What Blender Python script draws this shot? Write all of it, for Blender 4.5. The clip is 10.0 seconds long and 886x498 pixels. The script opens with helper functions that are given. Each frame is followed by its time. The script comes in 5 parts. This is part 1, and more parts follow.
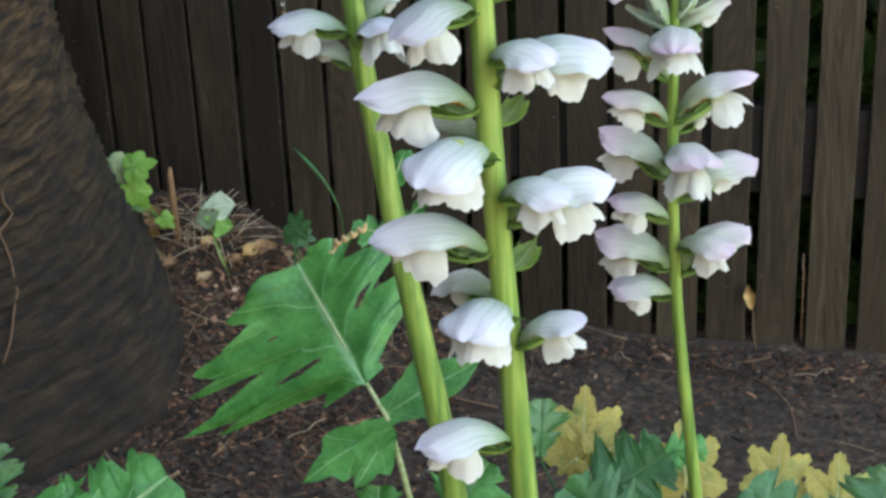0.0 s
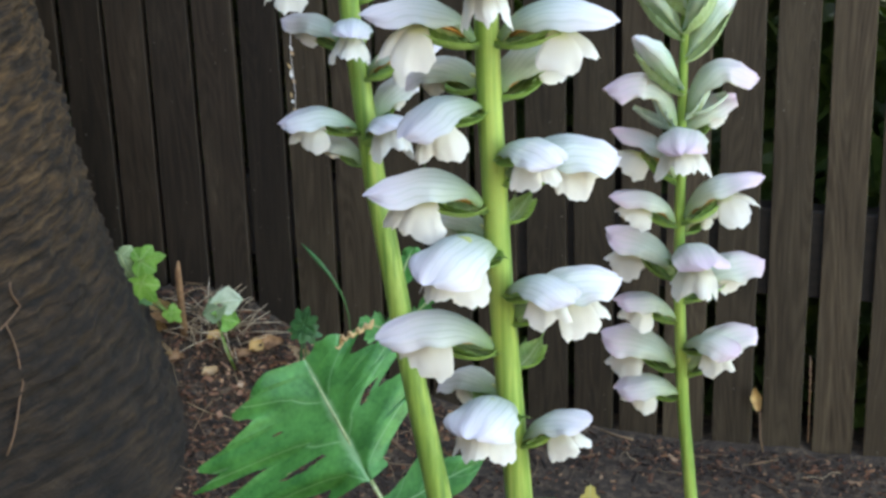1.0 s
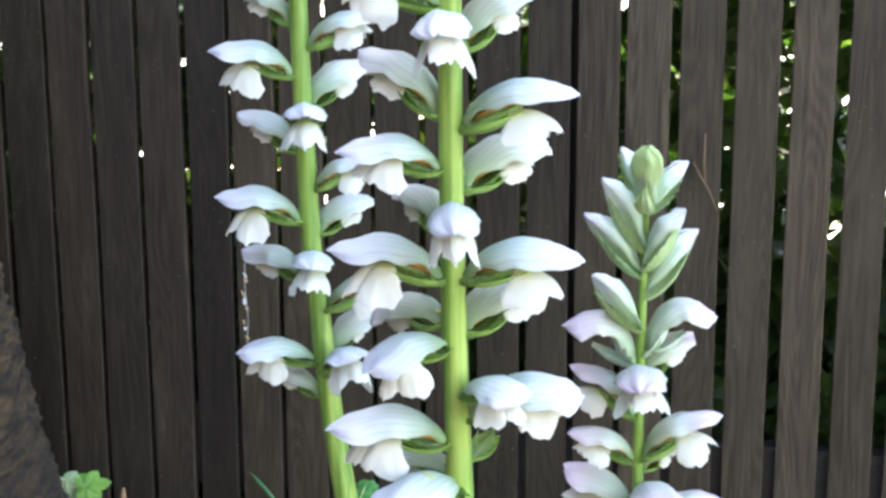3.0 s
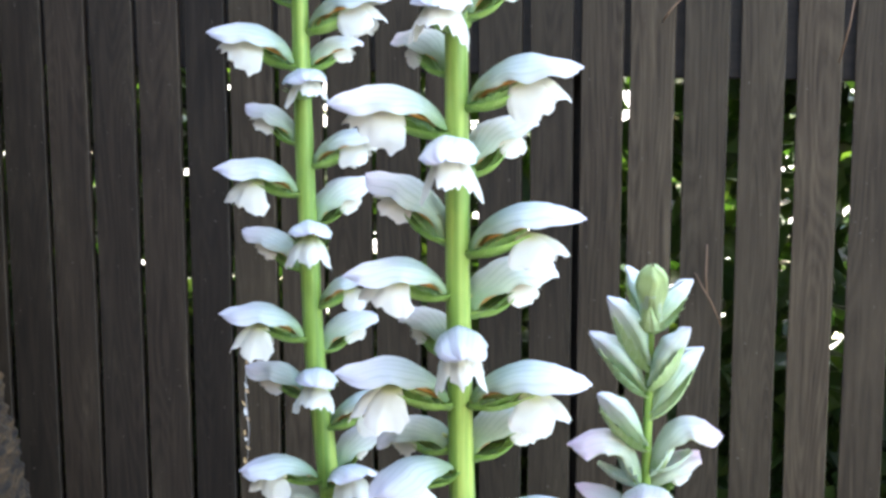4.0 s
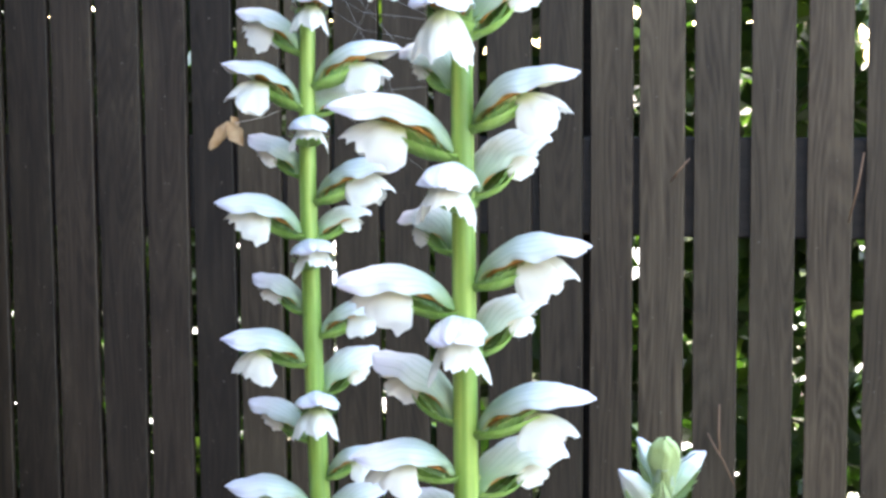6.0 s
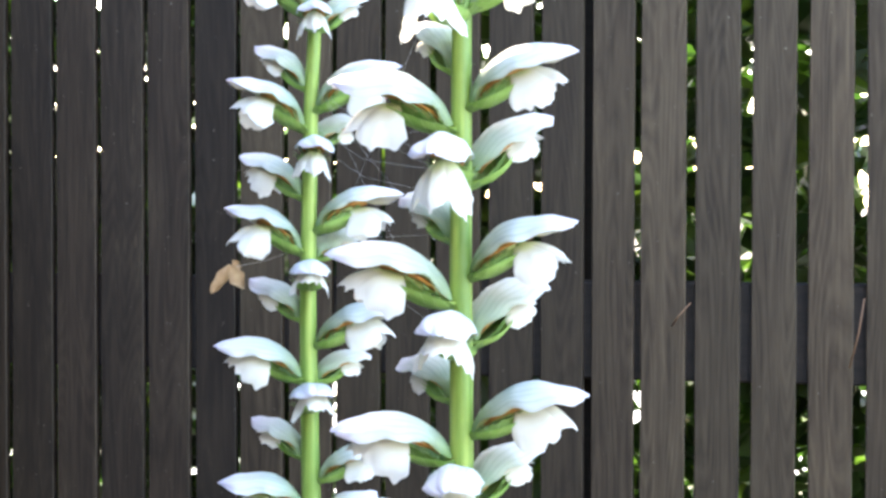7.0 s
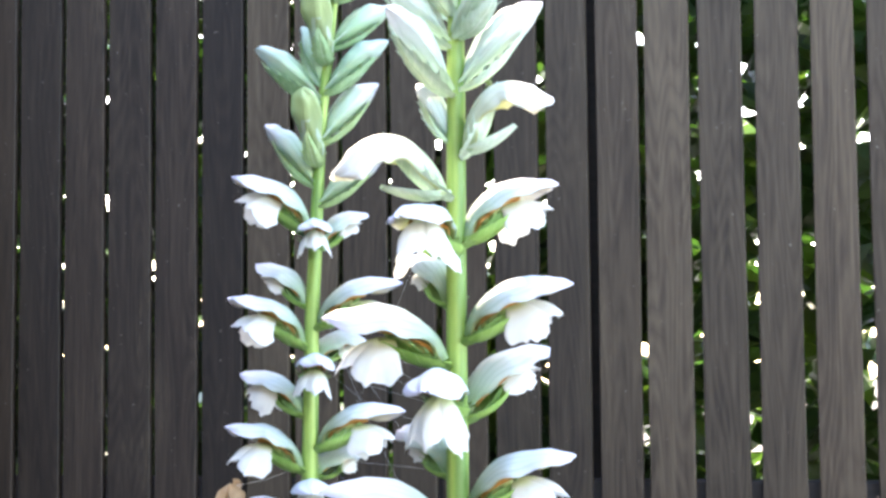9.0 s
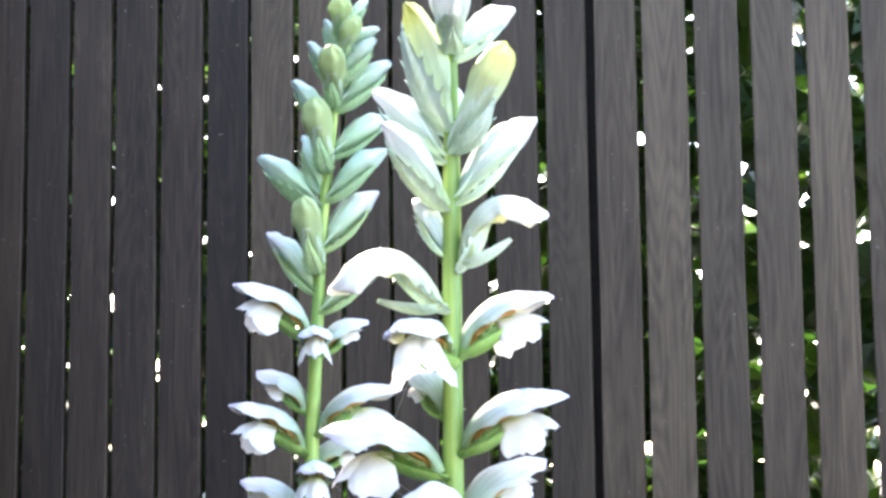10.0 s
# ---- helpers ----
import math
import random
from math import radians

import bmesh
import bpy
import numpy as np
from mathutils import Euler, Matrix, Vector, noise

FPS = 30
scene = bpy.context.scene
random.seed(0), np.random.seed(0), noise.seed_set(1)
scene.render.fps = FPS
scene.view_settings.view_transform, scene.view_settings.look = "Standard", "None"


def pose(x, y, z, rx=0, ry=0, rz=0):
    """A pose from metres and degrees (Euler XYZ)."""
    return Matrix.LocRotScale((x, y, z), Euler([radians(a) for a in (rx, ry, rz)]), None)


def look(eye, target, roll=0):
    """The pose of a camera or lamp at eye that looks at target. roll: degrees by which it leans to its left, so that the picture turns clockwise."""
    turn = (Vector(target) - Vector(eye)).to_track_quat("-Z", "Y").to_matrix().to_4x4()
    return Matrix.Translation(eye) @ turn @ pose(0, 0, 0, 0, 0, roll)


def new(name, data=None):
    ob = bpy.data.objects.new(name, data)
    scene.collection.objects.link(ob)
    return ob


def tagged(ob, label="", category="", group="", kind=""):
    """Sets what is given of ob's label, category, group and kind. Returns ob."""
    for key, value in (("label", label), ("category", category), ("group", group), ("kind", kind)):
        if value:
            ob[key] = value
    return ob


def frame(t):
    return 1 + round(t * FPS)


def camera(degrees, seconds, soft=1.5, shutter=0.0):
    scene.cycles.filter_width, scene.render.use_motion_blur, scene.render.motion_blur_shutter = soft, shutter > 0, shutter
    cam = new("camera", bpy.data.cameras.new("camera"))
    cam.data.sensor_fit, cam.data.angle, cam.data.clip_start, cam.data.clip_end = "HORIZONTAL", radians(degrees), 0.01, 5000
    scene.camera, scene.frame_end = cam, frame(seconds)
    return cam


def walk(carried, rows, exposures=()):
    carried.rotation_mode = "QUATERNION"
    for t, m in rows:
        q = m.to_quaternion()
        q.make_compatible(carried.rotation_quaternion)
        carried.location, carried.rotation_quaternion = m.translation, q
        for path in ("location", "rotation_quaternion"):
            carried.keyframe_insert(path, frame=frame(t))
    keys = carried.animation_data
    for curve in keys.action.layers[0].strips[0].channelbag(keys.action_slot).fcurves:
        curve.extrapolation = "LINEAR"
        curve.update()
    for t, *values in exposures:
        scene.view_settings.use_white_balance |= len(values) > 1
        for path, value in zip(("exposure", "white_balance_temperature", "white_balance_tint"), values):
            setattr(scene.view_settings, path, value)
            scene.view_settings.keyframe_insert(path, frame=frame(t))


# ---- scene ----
cam = camera(28.5, 10.0, soft=3.0)
PATH = [
    (0, (0.656, -0.446, 1.307), (0.1566, 1.2972, 0.4635), -2.52),
    (0.5, (0.657, -0.451, 1.307), (0.1389, 1.3123, 0.5194), -2.09),
    (1, (0.657, -0.448, 1.307), (0.1414, 1.3366, 0.5671), -1.84),
    (1.5, (0.656, -0.455, 1.310), (0.1643, 1.3547, 0.6145), -1.31),
    (2, (0.654, -0.457, 1.316), (0.1655, 1.3847, 0.7070), -1.36),
    (2.5, (0.649, -0.456, 1.318), (0.1669, 1.4076, 0.7765), -0.65),
    (3, (0.645, -0.450, 1.313), (0.1746, 1.4300, 0.8180), -0.20),
    (4.3, (0.639, -0.448, 1.333), (0.1579, 1.4599, 0.9737), -0.35),
    (4.5, (0.641, -0.449, 1.337), (0.1400, 1.4554, 0.9881), -0.97),
    (5, (0.636, -0.440, 1.336), (0.1375, 1.4705, 1.0192), -0.61),
    (5.5, (0.644, -0.440, 1.337), (0.1511, 1.4777, 1.0572), -0.38),
    (6, (0.638, -0.434, 1.342), (0.1458, 1.4931, 1.1273), -0.38),
    (6.2, (0.640, -0.433, 1.347), (0.1344, 1.4950, 1.1811), -0.33),
    (7.5, (0.642, -0.441, 1.348), (0.1510, 1.4980, 1.3293), 0.13),
    (8, (0.640, -0.442, 1.356), (0.1387, 1.4937, 1.3898), -0.39),
    (8.5, (0.648, -0.439, 1.368), (0.1493, 1.4962, 1.4482), -0.52),
    (9, (0.651, -0.431, 1.380), (0.1394, 1.4967, 1.5254), -0.52),
    (9.5, (0.650, -0.431, 1.386), (0.1444, 1.4937, 1.5873), -0.32),
    (10, (0.660, -0.440, 1.391), (0.1439, 1.4765, 1.6416), -0.65),
]
EXPOSURES = [(0.0, 3.58, 8950, 10), (2.5, 4.05, 8050, 12), (5.0, 4.16, 7620, 13), (8.0, 4.23, 7600, 14), (10.0, 4.21, 7100, 18)]
walk(cam, [(t, look(eye, target, roll)) for t, eye, target, roll in PATH], EXPOSURES)

# ---- light: an open sky over shade, the sun low behind the fence ----
SUN_TO = Vector((-0.62, 0.90, 0.81)).normalized()
world = bpy.data.worlds.new("world")
scene.world = world
world.use_nodes = True
sky = world.node_tree.nodes.new("ShaderNodeTexSky")
sky.sky_type, sky.sun_disc = "NISHITA", False
sky.sun_elevation = math.asin(SUN_TO.z)
sky.sun_rotation = math.atan2(SUN_TO.x, SUN_TO.y)
world.node_tree.links.new(sky.outputs[0], world.node_tree.nodes["Background"].inputs[0])
world.node_tree.nodes["Background"].inputs[1].default_value = 0.15
sun = new("sun", bpy.data.lights.new("sun", "SUN"))
sun.data.energy, sun.data.angle, sun.data.color = 2.0, radians(1.5), (1.0, 0.94, 0.84)
sun.matrix_world = look(SUN_TO * 20, (0, 0, 0))

# ---- materials ----
class Nodes:
    """A small builder for one node material."""

    def __init__(self, name):
        self.m = bpy.data.materials.new(name)
        self.m.use_nodes = True
        self.t = self.m.node_tree
        self.p = self.t.nodes["Principled BSDF"]
        self.out = self.t.nodes["Material Output"]

    def add(self, kind, **values):
        n = self.t.nodes.new(kind)
        for k, v in values.items():
            setattr(n, k, v)
        return n

    def link(self, a, b):
        self.t.links.new(a, b)

    def math(self, op, a, b=0.0, c=None):
        n = self.add("ShaderNodeMath", operation=op)
        for i, v in enumerate((a, b, c)):
            if v is None:
                continue
            if isinstance(v, (int, float)):
                n.inputs[i].default_value = v
            else:
                self.link(v, n.inputs[i])
        return n.outputs[0]

    def coords(self, stretch=(1, 1, 1), shift=True):
        c = self.add("ShaderNodeTexCoord")
        v = c.outputs["Object"]
        mp = self.add("ShaderNodeMapping")
        mp.inputs["Scale"].default_value = stretch
        if shift:
            info = self.add("ShaderNodeObjectInfo")
            off = self.math("MULTIPLY", info.outputs["Random"], 37.0)
            comb = self.add("ShaderNodeCombineXYZ")
            for k in range(3):
                self.link(off, comb.inputs[k])
            self.link(comb.outputs[0], mp.inputs["Location"])
        self.link(v, mp.inputs["Vector"])
        return mp.outputs[0]

    def uv(self):
        c = self.add("ShaderNodeTexCoord")
        sep = self.add("ShaderNodeSeparateXYZ")
        self.link(c.outputs["UV"], sep.inputs[0])
        return sep.outputs[0], sep.outputs[1]

    def noise(self, vector, scale, detail=4.0, rough=0.55):
        n = self.add("ShaderNodeTexNoise")
        n.inputs["Scale"].default_value = scale
        n.inputs["Detail"].default_value = detail
        n.inputs["Roughness"].default_value = rough
        self.link(vector, n.inputs["Vector"])
        return n.outputs[0]

    def ramp(self, factor, *stops):
        n = self.add("ShaderNodeValToRGB")
        e = n.color_ramp.elements
        while len(e) < len(stops):
            e.new(0.5)
        for el, (pos, col) in zip(e, stops):
            el.position, el.color = pos, (*col, 1)
        self.link(factor, n.inputs[0])
        return n.outputs[0]

    def mix(self, factor, a, b, blend="MIX"):
        n = self.add("ShaderNodeMix", data_type="RGBA", blend_type=blend)
        for sock, v in ((n.inputs[0], factor), (n.inputs[6], a), (n.inputs[7], b)):
            if isinstance(v, (int, float)):
                sock.default_value = v
            elif isinstance(v, tuple):
                sock.default_value = (*v, 1)
            else:
                self.link(v, sock)
        return n.outputs[2]

    def bump(self, height, strength, distance):
        n = self.add("ShaderNodeBump")
        n.inputs["Strength"].default_value = strength
        n.inputs["Distance"].default_value = distance
        self.link(height, n.inputs["Height"])
        self.link(n.outputs[0], self.p.inputs["Normal"])

    def finish(self, colour, rough=0.6, through_light=0.0, tint=None):
        self.link(colour, self.p.inputs["Base Color"])
        if isinstance(rough, (int, float)):
            self.p.inputs["Roughness"].default_value = rough
        else:
            self.link(rough, self.p.inputs["Roughness"])
        if through_light:
            tr = self.add("ShaderNodeBsdfTranslucent")
            if tint:
                self.link(self.mix(1.0, colour, tint, "MULTIPLY"), tr.inputs[0])
            else:
                self.link(colour, tr.inputs[0])
            mx = self.add("ShaderNodeMixShader")
            mx.inputs[0].default_value = through_light
            self.link(self.p.outputs[0], mx.inputs[1])
            self.link(tr.outputs[0], mx.inputs[2])
            self.link(mx.outputs[0], self.out.inputs["Surface"])
        return self.m


def between(n, value, lo, hi):
    """0 to 1 as value goes from lo to hi."""
    r = n.add("ShaderNodeMapRange")
    r.clamp = True
    r.inputs[1].default_value, r.inputs[2].default_value = lo, hi
    n.link(value, r.inputs[0])
    return r.outputs[0]


def fence_wood(name, dark, mid, light, patch_colour, top_pale):
    n = Nodes(name)
    c = n.coords((26, 26, 1.3))
    big = n.coords((5, 5, 1.1))
    grain = n.noise(c, 6.0, 6.0, 0.62)
    fine = n.noise(c, 26.0, 4.0, 0.6)
    patch = n.noise(big, 3.0, 4.0, 0.6)
    info = n.add("ShaderNodeObjectInfo")
    col = n.ramp(grain, (0.27, dark), (0.52, mid), (0.80, light))
    col = n.mix(between(n, patch, 0.45, 0.75), col, patch_colour)
    rings = n.math("ABSOLUTE", n.math("SINE", n.math("MULTIPLY", n.noise(n.coords((11, 11, 1.1)), 1.6, 1.0, 0.4), 75.0)))
    col = n.mix(n.math("MULTIPLY", between(n, rings, 0.45, 0.0), 0.30), col, dark)
    col = n.mix(n.math("MULTIPLY", between(n, rings, 0.7, 1.0), 0.25), col, light)
    # Paler towards the top: weathered grain, plus brighter light there set in colour.
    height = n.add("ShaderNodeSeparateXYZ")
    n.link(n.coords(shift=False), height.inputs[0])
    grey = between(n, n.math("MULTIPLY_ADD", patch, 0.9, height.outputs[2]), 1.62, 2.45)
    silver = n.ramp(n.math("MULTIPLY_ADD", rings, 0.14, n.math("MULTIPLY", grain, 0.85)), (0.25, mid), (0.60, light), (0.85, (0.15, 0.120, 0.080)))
    col = n.mix(n.math("MULTIPLY", grey, top_pale), col, silver)
    worn = n.math("MULTIPLY", between(n, patch, 0.55, 0.70), between(n, fine, 0.5, 0.66))
    col = n.mix(n.math("MULTIPLY", worn, 0.6), col, (0.13, 0.095, 0.06))
    brown = n.math("MULTIPLY", between(n, n.math("FRACT", n.math("MULTIPLY", info.outputs["Random"], 7.3)), 0.5, 1.0), 0.32)
    col = n.mix(brown, col, n.ramp(grain, (0.35, (0.022, 0.013, 0.007)), (0.65, (0.075, 0.047, 0.027))))
    tone = n.math("MULTIPLY_ADD", info.outputs["Random"], 0.50, 0.54)
    col = n.mix(1.0, col, n.ramp(tone, (0.0, (0, 0, 0)), (1.0, (1, 1, 1))), "MULTIPLY")
    speck = n.noise(n.coords((1, 1, 1)), 160.0, 2.0, 0.5)
    col = n.mix(n.math("MULTIPLY", between(n, speck, 0.74, 0.80), 0.5), col, (0.28, 0.25, 0.21))
    n.bump(n.math("ADD", grain, n.math("MULTIPLY", fine, 0.6)), 0.45, 0.0012)
    n.p.inputs["Specular IOR Level"].default_value = 0.28
    return n.finish(col, n.math("MULTIPLY_ADD", fine, 0.25, 0.55))


def rail_wood():
    n = Nodes("rail_wood")
    c = n.coords((1.3, 26, 26))
    col = n.ramp(n.noise(c, 5.0, 5.0), (0.3, (0.006, 0.0045, 0.0034)), (0.75, (0.018, 0.0135, 0.010)))
    return n.finish(col, 0.8)


def soil():
    n = Nodes("dry_soil")
    c = n.coords(shift=False)
    a, b, d = n.noise(c, 9.0, 5.0), n.noise(c, 70.0, 5.0, 0.65), n.noise(c, 320.0, 3.0, 0.6)
    col = n.ramp(b, (0.34, (0.0088, 0.0055, 0.0033)), (0.52, (0.046, 0.0288, 0.0174)), (0.70, (0.152, 0.099, 0.062)))
    col = n.mix(n.math("MULTIPLY", between(n, a, 0.4, 0.65), 0.4), col, (0.062, 0.043, 0.029))
    col = n.mix(n.math("MULTIPLY", between(n, d, 0.62, 0.75), 0.45), col, (0.15, 0.095, 0.062))
    n.bump(n.math("ADD", b, n.math("MULTIPLY", d, 0.4)), 0.8, 0.006)
    return n.finish(col, 0.95)


def mulch():
    n = Nodes("bark_mulch")
    g = n.add("ShaderNodeNewGeometry")
    col = n.ramp(g.outputs["Random Per Island"], (0.0, (0.010, 0.006, 0.004)), (0.55, (0.034, 0.017, 0.010)), (0.84, (0.11, 0.043, 0.021)), (0.95, (0.19, 0.090, 0.048)), (1.0, (0.36, 0.22, 0.13)))
    col = n.mix(0.35, col, n.noise(n.coords(shift=False), 240.0), "OVERLAY")
    return n.finish(col, 0.9)


def straw():
    n = Nodes("dry_needles")
    g = n.add("ShaderNodeNewGeometry")
    col = n.ramp(g.outputs["Random Per Island"], (0.0, (0.055, 0.026, 0.015)), (0.5, (0.13, 0.07, 0.038)), (0.85, (0.25, 0.16, 0.09)), (1.0, (0.46, 0.34, 0.21)))
    return n.finish(col, 0.75)


def fragments():
    n = Nodes("leaf_fragments")
    g = n.add("ShaderNodeNewGeometry")
    col = n.ramp(g.outputs["Random Per Island"], (0.0, (0.06, 0.024, 0.013)), (0.5, (0.16, 0.070, 0.038)), (0.85, (0.30, 0.16, 0.10)), (1.0, (0.55, 0.38, 0.27)))
    col = n.mix(0.4, col, n.noise(n.coords(shift=False), 120.0), "OVERLAY")
    return n.finish(col, 0.85, 0.1)


def bark():
    n = Nodes("palm_bark")
    c = n.coords((1, 1, 2.0), False)
    uv = n.add("ShaderNodeTexCoord")
    mp = n.add("ShaderNodeMapping")
    mp.inputs["Scale"].default_value = (16, 100, 1)
    n.link(uv.outputs["UV"], mp.inputs["Vector"])
    a, b, d = n.noise(c, 5.0, 5.0, 0.6), n.noise(mp.outputs[0], 1.0, 8.0, 0.68), n.noise(c, 130.0, 4.0, 0.65)
    col = n.ramp(b, (0.36, (0.005, 0.0033, 0.0022)), (0.45, (0.024, 0.0135, 0.0062)), (0.55, (0.084, 0.047, 0.0205)), (0.74, (0.21, 0.122, 0.053)))
    col = n.mix(n.math("MULTIPLY", between(n, a, 0.50, 0.68), 0.5), col, (0.030, 0.019, 0.011))
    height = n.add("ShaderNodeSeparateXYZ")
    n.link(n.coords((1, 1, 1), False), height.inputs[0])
    # Below an uneven height: smoother dark bark, with the shade there painted in.
    low_dark = between(n, n.math("ADD", height.outputs[2], n.math("MULTIPLY", n.math("SUBTRACT", a, 0.5), 0.7)), 0.58, 0.26)
    col = n.mix(n.math("MULTIPLY", low_dark, 0.75), col, n.ramp(b, (0.38, (0.0038, 0.0026, 0.0019)), (0.66, (0.0128, 0.0088, 0.0062))))
    col = n.mix(0.45, col, n.ramp(d, (0.3, (0.2, 0.2, 0.2)), (0.7, (0.8, 0.78, 0.74))), "OVERLAY")
    n.bump(n.math("ADD", b, n.math("MULTIPLY", d, 0.4)), 1.0, 0.012)
    return n.finish(col, 0.92)


def stem_green(name, a, b, c2):
    n = Nodes(name)
    long = n.coords((150, 150, 4), False)
    spot = n.coords(shift=False)
    col = n.ramp(n.noise(long, 1.0, 4.0), (0.36, a), (0.5, b), (0.64, c2))
    col = n.mix(n.math("MULTIPLY", between(n, n.noise(spot, 22.0), 0.45, 0.7), 0.4), col, a)
    fine = n.noise(spot, 900.0, 2.0)
    n.bump(fine, 0.25, 0.0006)
    n.p.inputs["Sheen Weight"].default_value = 0.06
    return n.finish(col, 0.45, 0.08)


def hood_skin(name, base, body, tip, vein):
    n = Nodes(name)
    u, v = n.uv()
    info = n.add("ShaderNodeObjectInfo")
    col = n.ramp(u, (0.0, base), (0.24, tuple((p + q) / 2 for p, q in zip(base, body))), (0.52, body), (0.95, tip))
    mottled = n.noise(n.coords(), 45.0, 4.0)
    col = n.mix(n.math("MULTIPLY", between(n, mottled, 0.42, 0.7), 0.3), col, tuple(min(1, x * 1.12) for x in body))
    wob = n.math("MULTIPLY_ADD", mottled, 0.10, -0.05)
    lines = n.math("ABSOLUTE", n.math("SINE", n.math("MULTIPLY", n.math("ADD", v, wob), 31.4)))
    fine = n.math("ABSOLUTE", n.math("SINE", n.math("MULTIPLY", n.math("ADD", v, wob), 81.0)))
    line = n.math("MAXIMUM", between(n, lines, 0.50, 0.0), n.math("MULTIPLY", between(n, fine, 0.6, 0.0), 0.45))
    fade = n.math("MULTIPLY", between(n, u, 1.10, 0.30), 0.72)
    col = n.mix(n.math("MULTIPLY", line, fade), col, vein)
    tone = n.math("MULTIPLY_ADD", info.outputs["Random"], 0.22, 0.84)
    col = n.mix(1.0, col, n.ramp(tone, (0.0, (0, 0, 0)), (1.0, (1, 1, 1))), "MULTIPLY")
    n.bump(n.math("ADD", n.math("MULTIPLY", line, -0.35), n.math("MULTIPLY", mottled, 0.9)), 0.6, 0.0011)
    return n.finish(col, 0.55, 0.30)


def lip_skin():
    n = Nodes("white_petal")
    u, v = n.uv()
    crinkle = n.noise(n.coords(), 110.0, 4.0, 0.6)
    col = n.ramp(u, (0.0, (0.46, 0.54, 0.20)), (0.30, (0.62, 0.68, 0.36)), (0.46, (0.66, 0.66, 0.57)), (1.0, (0.70, 0.695, 0.665)))
    col = n.mix(n.math("MULTIPLY", between(n, crinkle, 0.40, 0.62), 0.10), col, (0.60, 0.63, 0.53))
    ray = n.math("ABSOLUTE", n.math("SINE", n.math("MULTIPLY", v, 44.0)))
    n.bump(n.math("ADD", crinkle, n.math("MULTIPLY", ray, 0.12)), 0.4, 0.0008)
    return n.finish(col, 0.6, 0.35)


def leaf_skin(name, dark, mid, rib, sheen=0.42, through_light=0.2, blotch=None, veins=17.0):
    n = Nodes(name)
    u, v = n.uv()
    c = n.coords()
    a, b = n.noise(c, 30.0, 4.0), n.noise(c, 190.0, 3.0)
    col = n.mix(between(n, n.math("MULTIPLY_ADD", b, 0.35, n.math("MULTIPLY", a, 0.65)), 0.36, 0.64), dark, mid)
    if blotch:
        col = n.mix(between(n, a, 0.52, 0.72), col, blotch)
    mid_v = n.math("ABSOLUTE", n.math("SUBTRACT", v, 0.5))
    side = n.math("ABSOLUTE", n.math("SINE", n.math("MULTIPLY", n.math("SUBTRACT", u, n.math("MULTIPLY", mid_v, 0.55)), veins)))
    rib_main = between(n, mid_v, 0.028, 0.008)
    rib_side = n.math("MULTIPLY", between(n, side, 0.14 * veins / 17, 0.02 * veins / 17), 0.65)
    col = n.mix(n.math("MAXIMUM", rib_main, rib_side), col, rib)
    height = n.math("SUBTRACT", n.math("MULTIPLY", b, 0.4), n.math("MAXIMUM", rib_main, rib_side))
    n.bump(height, 0.5, 0.0014)
    return n.finish(col, n.math("MULTIPLY_ADD", b, 0.2, sheen), through_light, (0.92, 1.0, 0.66))


def plain(name, lo, hi, scale, rough=0.8, through_light=0.0):
    n = Nodes(name)
    col = n.ramp(n.noise(n.coords(), scale, 4.0), (0.3, lo), (0.7, hi))
    return n.finish(col, rough, through_light)


def hedge_leaf():
    n = Nodes("hedge_leaf")
    g = n.add("ShaderNodeNewGeometry")
    col = n.ramp(g.outputs["Random Per Island"], (0.0, (0.03, 0.068, 0.018)), (0.6, (0.06, 0.12, 0.028)), (1.0, (0.14, 0.21, 0.05)))
    return n.finish(col, 0.4, 0.32, (0.75, 1.0, 0.50))


# Right boards are more weathered; the left's dimmer light is also in these tones.
WEATHERED_LIT = fence_wood("weathered_lit_fence_wood", (0.0187, 0.0123, 0.0076), (0.0507, 0.0361, 0.0228), (0.1121, 0.0852, 0.0543), (0.0683, 0.0517, 0.0333), 0.45)
MID_TONE = fence_wood("mid_tone_fence_wood", (0.0143, 0.0092, 0.0056), (0.0374, 0.0257, 0.0163), (0.0817, 0.0608, 0.0384), (0.0507, 0.0380, 0.0235), 0.60)
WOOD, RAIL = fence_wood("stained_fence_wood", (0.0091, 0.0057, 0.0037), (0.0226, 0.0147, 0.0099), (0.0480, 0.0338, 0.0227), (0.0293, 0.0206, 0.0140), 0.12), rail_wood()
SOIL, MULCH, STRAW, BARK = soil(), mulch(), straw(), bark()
STEM = stem_green("flower_stem", (0.096, 0.200, 0.034), (0.182, 0.308, 0.054), (0.315, 0.43, 0.098))
HOOD = hood_skin("hood", (0.15, 0.30, 0.07), (0.54, 0.61, 0.59), (0.68, 0.66, 0.745), (0.26, 0.37, 0.29))
HOOD_CREAM = hood_skin("cream_hood", (0.34, 0.48, 0.22), (0.67, 0.71, 0.58), (0.77, 0.76, 0.70), (0.46, 0.54, 0.37))
HOOD_PINK = hood_skin("mauve_hood", (0.20, 0.34, 0.10), (0.55, 0.60, 0.52), (0.68, 0.53, 0.63), (0.33, 0.43, 0.33))
BUD_GOLD = hood_skin("gold_tipped_bud", (0.36, 0.50, 0.32), (0.48, 0.60, 0.46), (0.60, 0.61, 0.18), (0.30, 0.44, 0.28))
BUD_GREEN = hood_skin("green_bud", (0.30, 0.49, 0.25), (0.41, 0.59, 0.42), (0.58, 0.69, 0.66), (0.26, 0.44, 0.27))
